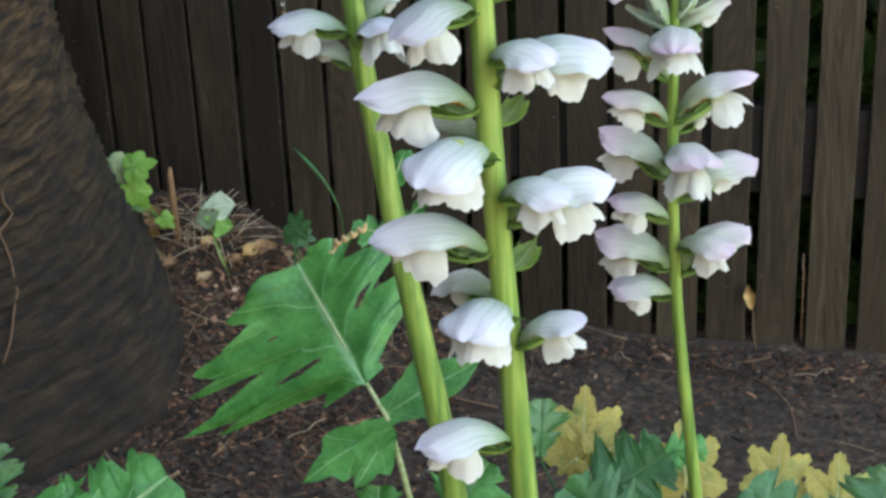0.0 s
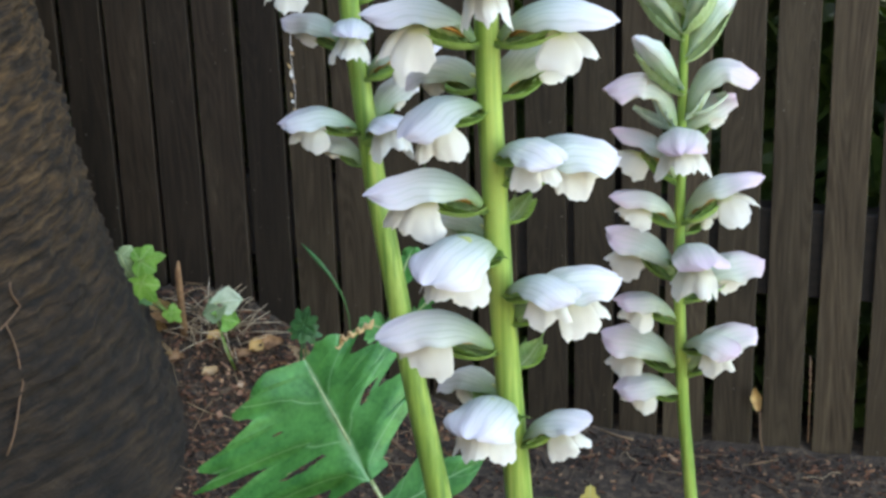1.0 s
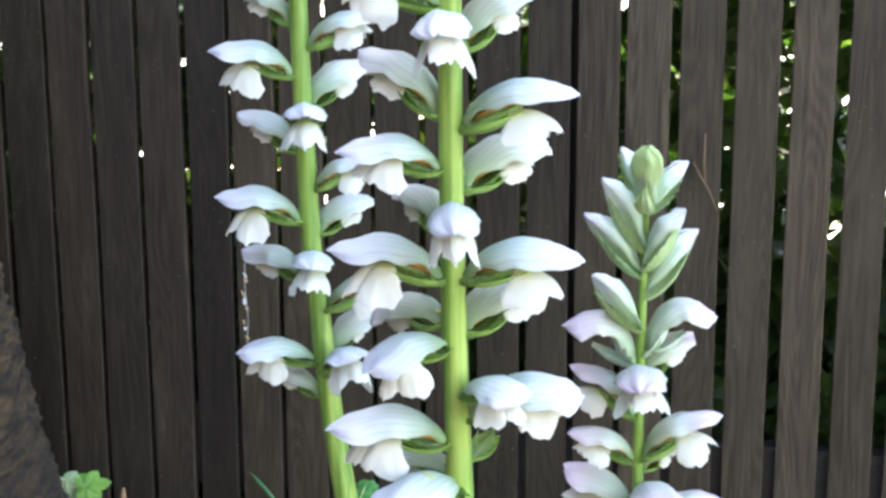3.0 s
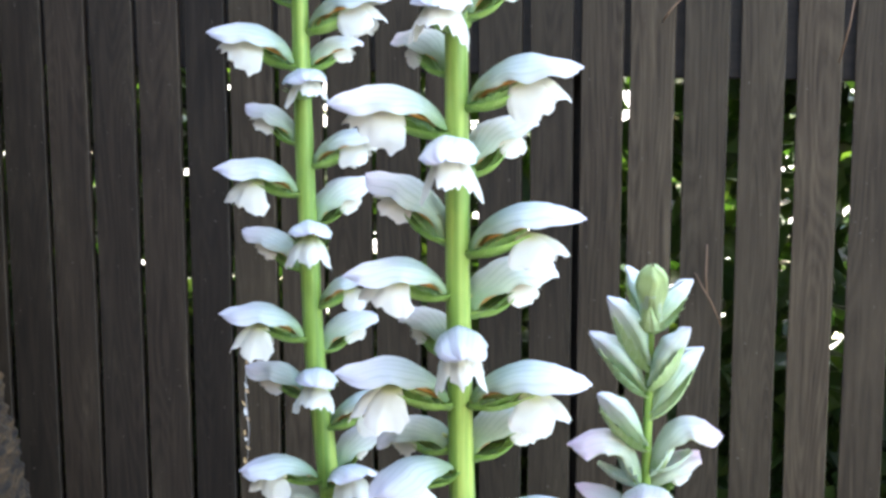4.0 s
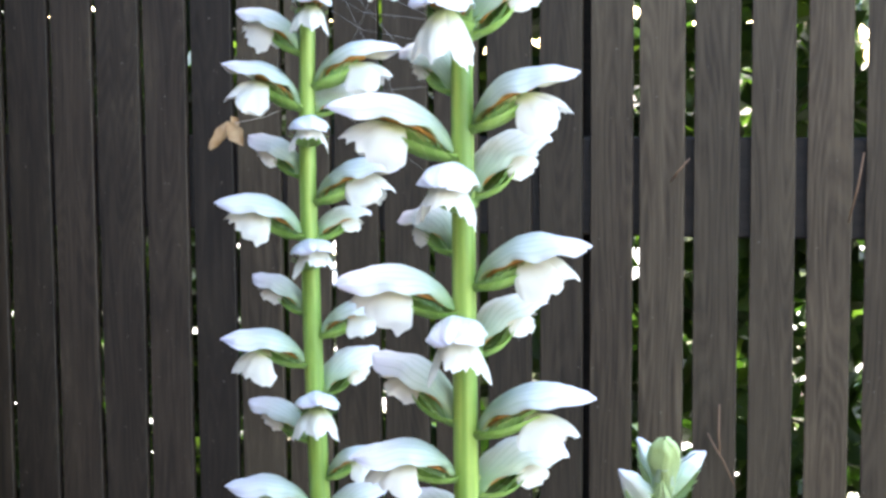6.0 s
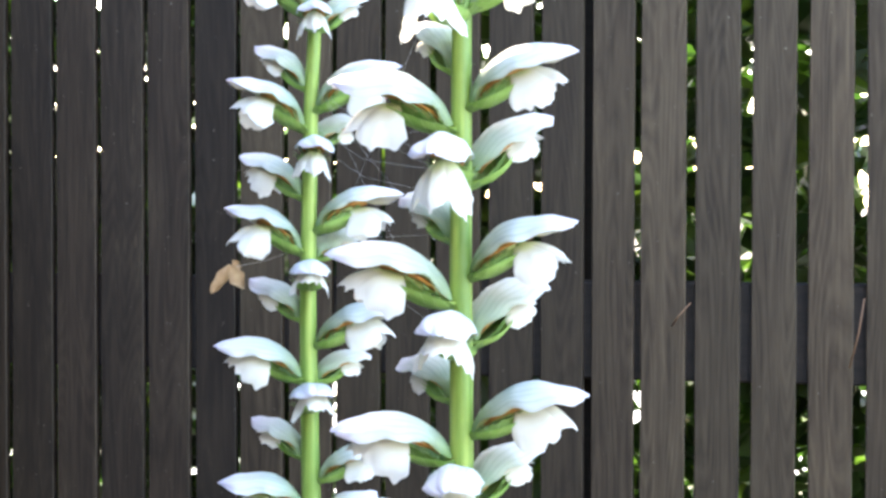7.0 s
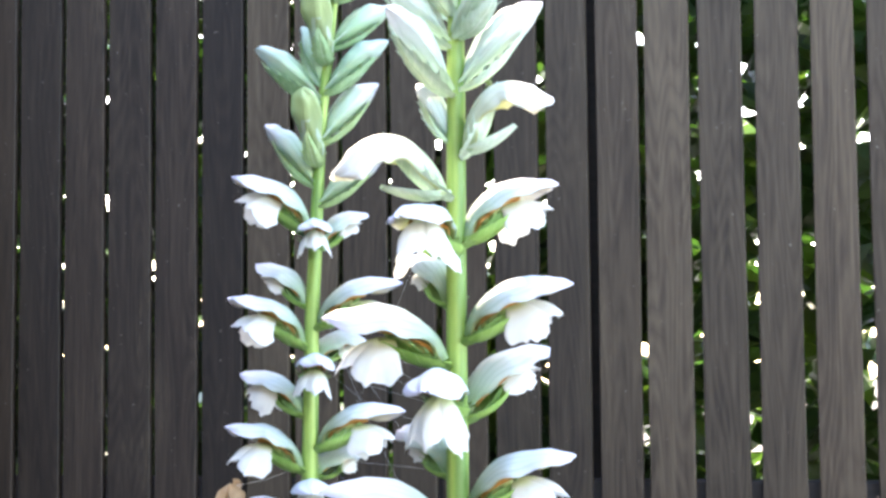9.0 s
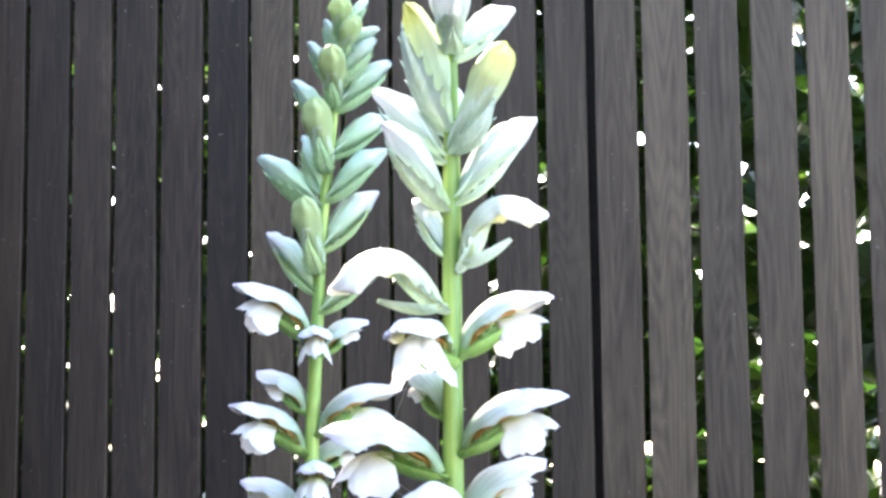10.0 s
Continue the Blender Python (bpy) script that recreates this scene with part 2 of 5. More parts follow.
BUD_SPOON = hood_skin("olive_bud", (0.40, 0.53, 0.30), (0.41, 0.54, 0.29), (0.42, 0.55, 0.25), (0.31, 0.45, 0.22))
BUD_PALE = hood_skin("pale_green_bud", (0.40, 0.54, 0.24), (0.50, 0.64, 0.50), (0.72, 0.70, 0.77), (0.32, 0.46, 0.30))
PALE_BRACT = leaf_skin("pale_bud_bract", (0.28, 0.43, 0.17), (0.42, 0.56, 0.31), (0.54, 0.65, 0.45), 0.6, 0.12, veins=24.0)
GREEN_BRACT = leaf_skin("green_bud_bract", (0.22, 0.39, 0.19), (0.36, 0.54, 0.34), (0.48, 0.61, 0.46), 0.6, 0.15, veins=24.0)
BUD = hood_skin("bud", (0.40, 0.53, 0.42), (0.60, 0.70, 0.66), (0.80, 0.81, 0.86), (0.33, 0.47, 0.36))
LINING = hood_skin("hood_lining", (0.32, 0.40, 0.14), (0.66, 0.67, 0.40), (0.84, 0.83, 0.78), (0.56, 0.55, 0.30))
LIP = lip_skin()
BRACT = leaf_skin("bract", (0.13, 0.26, 0.07), (0.24, 0.38, 0.13), (0.36, 0.50, 0.26), 0.5, 0.25)
BUD_BRACT = leaf_skin("bud_bract", (0.34, 0.48, 0.36), (0.50, 0.62, 0.54), (0.62, 0.70, 0.64), 0.6, 0.06, veins=24.0)
CALYX = leaf_skin("calyx", (0.18, 0.36, 0.07), (0.31, 0.49, 0.14), (0.44, 0.58, 0.27), 0.55, 0.25)
STAMEN = plain("stamen", (0.36, 0.15, 0.03), (0.62, 0.34, 0.10), 300.0, 0.7, 0.2)
LEAF = leaf_skin("acanthus_leaf", (0.024, 0.155, 0.030), (0.082, 0.325, 0.072), (0.23, 0.46, 0.21), 0.36, 0.15, veins=9.5)
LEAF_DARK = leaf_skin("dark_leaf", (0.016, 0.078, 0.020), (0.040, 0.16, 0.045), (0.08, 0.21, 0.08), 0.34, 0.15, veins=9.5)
LEAF_YELLOW = leaf_skin("yellow_leaf", (0.40, 0.34, 0.08), (0.54, 0.45, 0.13), (0.46, 0.44, 0.18), 0.6, 0.2, (0.17, 0.25, 0.06))
IVY = leaf_skin("ivy_leaf", (0.10, 0.27, 0.035), (0.20, 0.42, 0.07), (0.35, 0.45, 0.2), 0.35, 0.25)
IVY_GREY = leaf_skin("grey_green_leaf", (0.16, 0.26, 0.12), (0.28, 0.38, 0.22), (0.40, 0.50, 0.34), 0.45, 0.2)
IVY_PALE = leaf_skin("pale_leaf", (0.36, 0.46, 0.30), (0.55, 0.62, 0.46), (0.62, 0.66, 0.52), 0.5, 0.2)
PETIOLE = stem_green("petiole", (0.26, 0.38, 0.13), (0.42, 0.50, 0.24), (0.55, 0.60, 0.35))
DEAD = plain("dead_leaf", (0.30, 0.17, 0.08), (0.58, 0.42, 0.25), 60.0, 0.8, 0.25)
FRAGMENT = fragments()
DEAD_BROWN = plain("dead_brown_leaf", (0.16, 0.08, 0.04), (0.36, 0.20, 0.10), 60.0, 0.85, 0.1)
WEB = plain("web_thread", (0.5, 0.5, 0.5), (0.7, 0.7, 0.7), 50.0, 0.5)
DEAD_TAN = plain("dried_curl", (0.40, 0.24, 0.10), (0.72, 0.52, 0.28), 90.0, 0.7, 0.2)
HEDGE = hedge_leaf()
BLOCKER_WALL = plain("blocker_wall", (0.20, 0.17, 0.14), (0.26, 0.225, 0.19), 6.0, 0.9)
STRAW_PALE = plain("pale_straw", (0.16, 0.09, 0.05), (0.70, 0.58, 0.42), 22.0, 0.7, 0.1)
DEAD_GOLD = plain("golden_dead_leaf", (0.32, 0.17, 0.06), (0.56, 0.37, 0.15), 50.0, 0.7, 0.2)
PALE_PAVING = plain("pale_paving", (0.50, 0.48, 0.44), (0.62, 0.60, 0.56), 8.0, 0.9)

# ---- builders ----


def empty(name, place, **tags):
    ob = new(name)
    ob.empty_display_size = 0.02
    ob.location = place
    return tagged(ob, **tags)


def mesh_of(name, bm, material, smooth=True):
    me = bpy.data.meshes.new(name)
    bm.to_mesh(me)
    bm.free()
    me.materials.append(material)
    if smooth:
        me.polygons.foreach_set("use_smooth", [True] * len(me.polygons))
    return me


def attach(ob, parent):
    ob.parent = parent
    return ob


def part(name, bm, material, parent, label="", smooth=True):
    ob = new(name, mesh_of(name, bm, material, smooth))
    ob.parent = parent
    if label:
        ob["label"] = label
    return ob


def sheet(fn, nu, nv, bm=None):
    """A grid of fn(u, v), u and v from 0 to 1, with those as its UV map."""
    bm = bm or bmesh.new()
    uv = bm.loops.layers.uv.verify()
    g = [[bm.verts.new(fn(i / nu, j / nv)) for j in range(nv + 1)] for i in range(nu + 1)]
    for i in range(nu):
        for j in range(nv):
            f = bm.faces.new((g[i][j], g[i + 1][j], g[i + 1][j + 1], g[i][j + 1]))
            for loop, (a, b) in zip(f.loops, ((i, j), (i + 1, j), (i + 1, j + 1), (i, j + 1))):
                loop[uv].uv = (a / nu, b / nv)
    return bm


def tube(points, radii, sides=8, bm=None, ridge=0.0):
    """A tube round a line of points; radii one for each point."""
    bm = bm or bmesh.new()
    uv = bm.loops.layers.uv.verify()
    points = [Vector(p) for p in points]
    rings, side = [], None
    for i, p in enumerate(points):
        d = (points[min(i + 1, len(points) - 1)] - points[max(i - 1, 0)]).normalized()
        if side is None:
            side = d.orthogonal().normalized()
        side = (side - d * side.dot(d)).normalized()
        other = d.cross(side)
        rings.append([bm.verts.new(p + (side * math.cos(a) + other * math.sin(a)) * radii[i] * (1 + ridge * (k % 2)))
                      for k in range(sides) for a in (2 * math.pi * k / sides,)])
    for i in range(len(rings) - 1):
        for k in range(sides):
            f = bm.faces.new((rings[i][k], rings[i][(k + 1) % sides], rings[i + 1][(k + 1) % sides], rings[i + 1][k]))
            for loop, (a, b) in zip(f.loops, ((i, k), (i, k + 1), (i + 1, k + 1), (i + 1, k))):
                loop[uv].uv = (a / (len(rings) - 1), b / sides)
    bm.faces.new(rings[0][::-1])
    bm.faces.new(rings[-1])
    return bm


def bezier(ps, t):
    ps = [Vector(p) for p in ps]
    while len(ps) > 1:
        ps = [a.lerp(b, t) for a, b in zip(ps, ps[1:])]
    return ps[0]


def along(table, z):
    """Linear reading of a table of (z, value)."""
    for (z0, a), (z1, b) in zip(table, table[1:]):
        if z <= z1:
            return a + (b - a) * (z - z0) / (z1 - z0)
    return table[-1][1]


# ---- ground: one sheet, raised to a mound of litter beside the trunk ----
def ground_height(x, y):
    m = 0.175 * math.exp(-((x + 0.48) / 0.27) ** 2 - ((y - 1.97) / 0.27) ** 2)
    m += 0.02 * max(0.0, min(1.0, (0.35 - x) / 0.8)) if y < 3 else 0
    if -1.6 < x < 1.7 and 0 < y < 2.3:
        m += 0.012 * noise.noise((x * 5, y * 5, 0)) + 0.006 * noise.noise((x * 19, y * 19, 3)) + 0.003 * noise.noise((x * 60, y * 60, 5))
    return m


def build_ground():
    xs = np.concatenate((-np.geomspace(400, 1.4, 14), np.linspace(-1.3, 1.5, 200), np.geomspace(1.6, 400, 14)))
    ys = np.concatenate((-np.geomspace(400, 0.6, 12), np.linspace(-0.4, 2.3, 180), np.geomspace(2.4, 400, 14)))
    verts = [(float(x), float(y), ground_height(x, y)) for x in xs for y in ys]
    ny = len(ys)
    faces = [(i * ny + j, (i + 1) * ny + j, (i + 1) * ny + j + 1, i * ny + j + 1) for i in range(len(xs) - 1) for j in range(ny - 1)]
    me = bpy.data.meshes.new("ground")
    me.from_pydata(verts, [], faces)
    me.materials.append(SOIL)
    me.polygons.foreach_set("use_smooth", [True] * len(faces))
    tagged(new("ground", me), "dry dark brown garden soil with a low mound", "ground", kind="structure")


build_ground()


def build_paving():
    bm = bmesh.new()
    bmesh.ops.create_grid(bm, x_segments=8, y_segments=8, size=1, matrix=Matrix.Translation((0, 8.2, 0.012)) @ Matrix.Diagonal((14, 5.6, 1, 1)))
    tagged(new("pavement", mesh_of("pavement", bm, PALE_PAVING)), "pale sunlit paving behind the wooden fence", "paving", kind="structure")


build_paving()


# ---- palm trunk ----
def build_trunk():
    thing = empty("palm_trunk", (-0.745, 1.66, 0), label="rough brown palm trunk flaring at the soil", category="tree trunk")
    rows, cols, top = 420, 200, 2.7
    pitch, turns = 0.022, 13
    verts, uvs = [], []
    for i in range(rows + 1):
        z = -0.05 + (top + 0.05) * i / rows
        lean = -0.12 * max(0.0, z)
        r0 = 0.268 + 0.088 * math.exp(-(max(0, z) / 0.33) ** 2) + 0.045 * math.exp(-(max(0, z) / 0.14) ** 2)
        for k in range(cols + 1):
            a = math.pi / 2 + 2 * math.pi * k / cols
            p = Vector((math.cos(a), math.sin(a), z))
            warp = 0.30 * noise.noise((p.x * 2.2, p.y * 2.2, z * 3.0)) + 0.12 * noise.noise((p.x * 7, p.y * 7, z * 9))
            phase = z / pitch - turns * k / cols + warp
            saw = phase % 1.0
            ridge = 0.5 + 0.5 * noise.noise((p.x * 4, p.y * 4, math.floor(phase) * 1.7))
            r = r0 + 0.017 * ridge * (saw ** 1.5 - 0.4) + 0.012 * noise.noise((p.x * 3, p.y * 3, z * 5)) + 0.008 * noise.noise((p.x * 11, p.y * 11, z * 24)) + 0.003 * noise.noise((p.x * 30, p.y * 30, z * 60))
            verts.append((lean + r * p.x, r * p.y, z))
            uvs.append((0.27 * 2 * math.pi * k / cols, phase * pitch))
    n1 = cols + 1
    faces = [(i * n1 + k, i * n1 + k + 1, (i + 1) * n1 + k + 1, (i + 1) * n1 + k) for i in range(rows) for k in range(cols)]
    faces.append(tuple(rows * n1 + k for k in range(cols)))
    me = bpy.data.meshes.new("trunk")
    me.from_pydata(verts, [], faces)
    layer = me.uv_layers.new(name="UVMap")
    layer.data.foreach_set("uv", [c for f in faces for v in f for c in uvs[v]])
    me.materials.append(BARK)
    me.polygons.foreach_set("use_smooth", [True] * len(faces))
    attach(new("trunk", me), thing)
    for j, (a, z, ln) in enumerate(((-0.585, 0.262, 0.165), (-1.2, 0.62, 0.10), (-0.7, 0.62, 0.12), (-0.5, 0.36, 0.07))):
        pts = []
        for i in range(9):
            zz = z - ln * (i / 8 - 0.5)
            aa = a - 0.18 * max(0.0, (i / 8 - 0.5) / 0.5) + 0.012 * math.sin(i * 1.1 + j)
            r = 0.276 + 0.088 * math.exp(-(max(0, zz) / 0.33) ** 2) + 0.045 * math.exp(-(max(0, zz) / 0.14) ** 2)
            pts.append((-0.12 * zz + r * math.cos(aa), r * math.sin(aa), zz))
        part("fibre", tube(pts, [0.0016] * 9, 5), STRAW, thing, "loose straw-coloured fibre")


build_trunk()


# ---- a plain unseen wall, added to shade the fence on the trunk's side ----
def build_west_blocker():
    bm = bmesh.new()
    bmesh.ops.create_cube(bm, size=1, matrix=Matrix.Translation((-1.31, -0.47, 2.0)) @ Matrix.Diagonal((0.12, 4.82, 4.1, 1)))
    tagged(new("wall_west", mesh_of("wall_west", bm, RAIL, False)), "plain dark brown unseen wall added to shade the fence", "wall", kind="structure")


build_west_blocker()


# ---- a plain unseen wall behind the viewer, added to cut low sky light ----
def build_south_blocker():
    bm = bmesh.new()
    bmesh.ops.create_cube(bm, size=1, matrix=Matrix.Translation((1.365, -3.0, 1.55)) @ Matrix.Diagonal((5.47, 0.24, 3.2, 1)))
    tagged(new("wall_south", mesh_of("wall_south", bm, BLOCKER_WALL, False)), "plain brown unseen wall added to cut low sky light", "wall", kind="structure")


build_south_blocker()


# ---- flowers ----
SIZE = 0.067
ALONG_VIEW = 16.0


def hood_mesh(kind):
    """Kinds: open and spent hoods arch outward, bud stands upright and closed."""
    r = random.Random(kind)
    if "bud" in kind:
        end = {"bud_a": (0.40, 0, 0.95), "bud_b": (0.68, 0, 0.80), "bud_c": (0.62, 0, 0.86)}[kind]
        spine = [(0, 0, 0), (0.12, 0, 0.26), (0.12 + 0.30 * end[0], 0, 0.62), end]
        wide, turn, lift = 0.165, 3.1, 1.0
    elif "young" in kind:
        spine = [(0, 0, 0), (0.10, 0, 0.52), (0.55, 0, 0.86), (0.98, 0, 0.30)]
        wide, turn, lift = 0.34, 1.7, 0.95
    elif "spent" in kind:
        spine = [(0, 0, 0.05), (0.20, 0, 0.36), (0.62, 0, 0.52), (1.0, 0, 0.24)]
        wide, turn, lift = 0.33, 1.5, 0.95
    else:
        spine = [(0, 0, 0.04), (0.14, 0, 0.38), (0.55, 0, 0.57), (1.02, 0, 0.30)]
        wide, turn, lift = 0.29, 1.55, 0.95
    ph = r.uniform(0, 6)

    def fn(u, v):
        c = bezier(spine, u)
        d = (bezier(spine, min(1, u + 0.02)) - bezier(spine, max(0, u - 0.02))).normalized()
        nrm = Vector((-d.z, 0, d.x))
        s = v * 2 - 1
        blunt = 0.06 if "young" in kind else 0.12
        end = max(0.0, 1 - max(0.0, (u - 1 + blunt) / blunt) ** 2.4)
        young = 0.22 if "young" in kind else 0.0
        full = 0.52 if "young" in kind else 0.62 if "spent" in kind else 0.74
        w = wide * (0.26 + young + (0.74 - young) * math.sin(math.pi * min(1, 0.02 + full * u)) ** 1.2) * max(0.12, end) ** 0.5
        if "bud" in kind:
            w = wide * max(0.015, math.sin(math.pi * min(1, u ** 1.28))) ** 0.68 * (1.0 + 0.10 * u)
            if kind == "bud_a":
                w = wide * (0.42 + 0.76 * u) * math.sqrt(max(0.004, 1 - max(0.0, (u - 0.74) / 0.26) ** 2.2))
        span = turn * (1 - (0.05 if "bud" in kind else 0.35) * u)
        a = s * span
        k = w / math.sin(min(span, 1.5707))
        if "bud" in kind:
            keel = 0.22 * k * max(0.0, math.cos(a)) ** 6 - 0.20 * k * max(0.0, -math.cos(a)) ** 3
            q = c + Vector((0, 1, 0)) * k * math.sin(a) - nrm * (0.62 * k * math.cos(a) + keel) + nrm * 0.016 * math.sin(6 * a + ph + 3 * u)
            q += noise.noise_vector(q * 5.0 + Vector((ph, 3, ph))) * 0.045 * u
            return q * SIZE
        q = c + Vector((0, 1, 0)) * k * math.sin(a) - nrm * k * (1 - math.cos(a)) * lift * (0.6 + 0.4 * min(1, 1.6 * u))
        q += nrm * (0.014 * math.sin(9 * s + ph) * u + 0.022 * abs(s) ** 3 * math.sin(16 * u + ph + 2 * s)) + Vector((0, 1, 0)) * 0.012 * s * math.sin(21 * u + ph)
        q += d * 0.03 * math.cos(3.0 * s + ph * 0.3) * max(0, u - 0.8) * 5 * (1 - abs(s))
        q += (noise.noise_vector(q * 4.0 + Vector((ph, 3, ph))) * 0.035 + noise.noise_vector(q * 12 + Vector((ph, 0, 1))) * 0.012) * u
        return q * SIZE

    return sheet(fn, 22, 16)


def lining_mesh(kind):
    """The inner skin of a hood, a little inside it."""
    bm = hood_mesh(kind)
    inside = Vector((0.45, 0, 0.18)) * SIZE
    for v in bm.verts:
        v.co += (inside - v.co).normalized() * 0.0016
    return bm


def lip_mesh(kind):
    r = random.Random(kind + "lip")
    hang, fall = {"open_a": (0.20, 0.14), "open_b": (0.26, 0.10), "open_c": (0.16, 0.17), "spent_a": (0.26, 0.10), "spent_b": (0.31, 0.06)}[kind]
    skew = r.uniform(-0.2, 0.2)
    ph = [r.uniform(0, 6) for _ in range(5)]

    def fn(u, v):
        th = (v * 2 - 1) * radians(98)
        side = math.sin(th) ** 2
        lobe_at = min((-1.12 + 0.12 * skew, 0.1 * skew, 1.12 + 0.12 * skew), key=lambda c: abs(th - c))
        round_off = math.sqrt(max(0.0, 1 - ((th - lobe_at) / 0.60) ** 2))
        reach = 0.265 + 0.190 * round_off + 0.020 * math.sin(8 * th + ph[0]) * u * u + (0.016 * math.sin(17 * th + ph[1]) + 0.010 * math.sin(29 * th + ph[4])) * u ** 3
        rr = u * reach
        flat = 0.36 * math.tanh(rr / 0.36)
        x = 0.44 + flat * math.cos(th) * 1.52
        y = flat * math.sin(th) * 0.80
        drop = 1.05 * (rr - flat) + (0.7 * hang + (0.7 * fall + 0.08 * skew * (1 if th > 0 else -1)) * side) * u ** 1.5
        z = 0.225 + 0.05 * u * (1 - side) - drop + 0.020 * u * u * math.sin(5 * th + ph[2])
        q = Vector((x, y, z))
        crumple = noise.noise_vector(q * 5.0 + Vector((ph[0], ph[1], ph[2]))) * 0.04 + noise.noise_vector(q * 13 + Vector((ph[3], 0, ph[4]))) * 0.010
        return (q + crumple * u) * SIZE

    bm = sheet(fn, 14, 80)
    pts = [bezier([(0.04, 0, 0.06), (0.2, 0, 0.13), (0.44, 0, 0.215)], k / 5) * SIZE for k in range(6)]
    throat = tube(pts, [SIZE * (0.035 + 0.009 * k) for k in range(6)], 10)
    for loop_face in throat.faces:
        for lp in loop_face.loops:
            lp[throat.loops.layers.uv.verify()].uv = (0.05, 0.5)
    me = bpy.data.meshes.new("throat")
    throat.to_mesh(me)
    throat.free()
    bm.from_mesh(me)
    bpy.data.meshes.remove(me)
    return bm


def calyx_mesh(kind):
    def fn(u, v):
        spine = [(-0.03, 0, 0.0), (0.10, 0, 0.12), (0.24, 0, 0.36), (0.40, 0, 0.58)] if "bud" in kind else [(-0.03, 0, -0.02), (0.12, 0, -0.11), (0.34, 0, -0.05), (0.58, 0, 0.12)]
        c = bezier(spine, u)
        d = (bezier(spine, min(1, u + 0.02)) - bezier(spine, max(0, u - 0.02))).normalized()
        nrm = Vector((-d.z, 0, d.x))
        s = v * 2 - 1
        w = (0.12 if "bud" in kind else 0.225) * math.sin(math.pi * (0.12 + 0.78 * u)) ** 0.8
        return (c + Vector((0, math.sin(s * 1.4) * w, 0)) + nrm * (1 - math.cos(s * 1.4)) * w * 0.55) * SIZE

    return sheet(fn, 10, 8)


def bract_mesh(kind):
    """A keeled bract with spiny teeth along both margins."""
    r = random.Random(kind + "bract")
    up = "bud" in kind
    ph = r.uniform(0, 1)
    spine = [(-0.03, 0, -0.07), (0.24, 0, 0.00), (0.42, 0, 0.26), (0.48, 0, 0.74) if kind == "bud_a" else (0.58, 0, 0.60)] if up else [(-0.05, 0, -0.06), (0.14, 0, -0.09), (0.36, 0, 0.02), (0.54, 0, 0.22)]

    def fn(u, v):
        c = bezier(spine, u)
        d = (bezier(spine, min(1, u + 0.02)) - bezier(spine, max(0, u - 0.02))).normalized()
        nrm = Vector((-d.z, 0, d.x))
        s = v * 2 - 1
        tooth = 1 - ((u * 6 + ph) % 1.0)
        w = (0.185 if kind == "bud_a" else 0.225 if up else 0.215) * math.sin(math.pi * (0.13 + 0.85 * u)) ** 0.85
        w *= 1 + (0.30 * (0.5 - tooth) if abs(s) > 0.9 and u > 0.25 else 0)
        a = s * (1.05 if up else 1.25)
        q = c + Vector((0, math.sin(a) * w, 0)) + nrm * ((1 - math.cos(a)) * w * 0.75 + 0.012 * math.cos(9 * s + ph))
        return (q + noise.noise_vector(q * 5 + Vector((ph, 0, 9))) * 0.02 * u) * SIZE

    bm = sheet(fn, 24, 12)
    for side in (0.0, 1.0):
        for k in range(5):
            u = (3 + k - ph) / 6 - 0.004
            if 0.3 < u < 0.97:
                b, back = fn(u, side), fn(u - 0.12, side)
                way = (b - back).normalized() + Vector((0, 0.55 * (side * 2 - 1), 0))
                tube([b - way * 0.0012, b + way * 0.0042], [0.0008, 0.0001], 4, bm)
    tip = fn(1.0, 0.5)
    tube([tip, tip + (tip - fn(0.9, 0.5)).normalized() * 0.006], [0.0011, 0.0001], 4, bm)
    return bm


def stamen_mesh(s):
    pts = [Vector((0.12, s * 0.3, 0.06)), Vector((0.20, s * 0.6, 0.13)), Vector((0.34, s * 1.1, 0.20)), Vector((0.45, s, 0.23)), Vector((0.60, s * 0.7, 0.26))]
    return tube([p * SIZE for p in pts], [0.0010, 0.0014, 0.0016, 0.0016, 0.0026], 5)


STAMENS = [mesh_of("stamen", stamen_mesh(s), STAMEN) for s in (-0.14, -0.05, 0.06, 0.14)]
KINDS = ["open_a", "open_b", "open_c", "spent_a", "spent_b", "young_a", "bud_a", "bud_b", "bud_c"]
MESH = {}
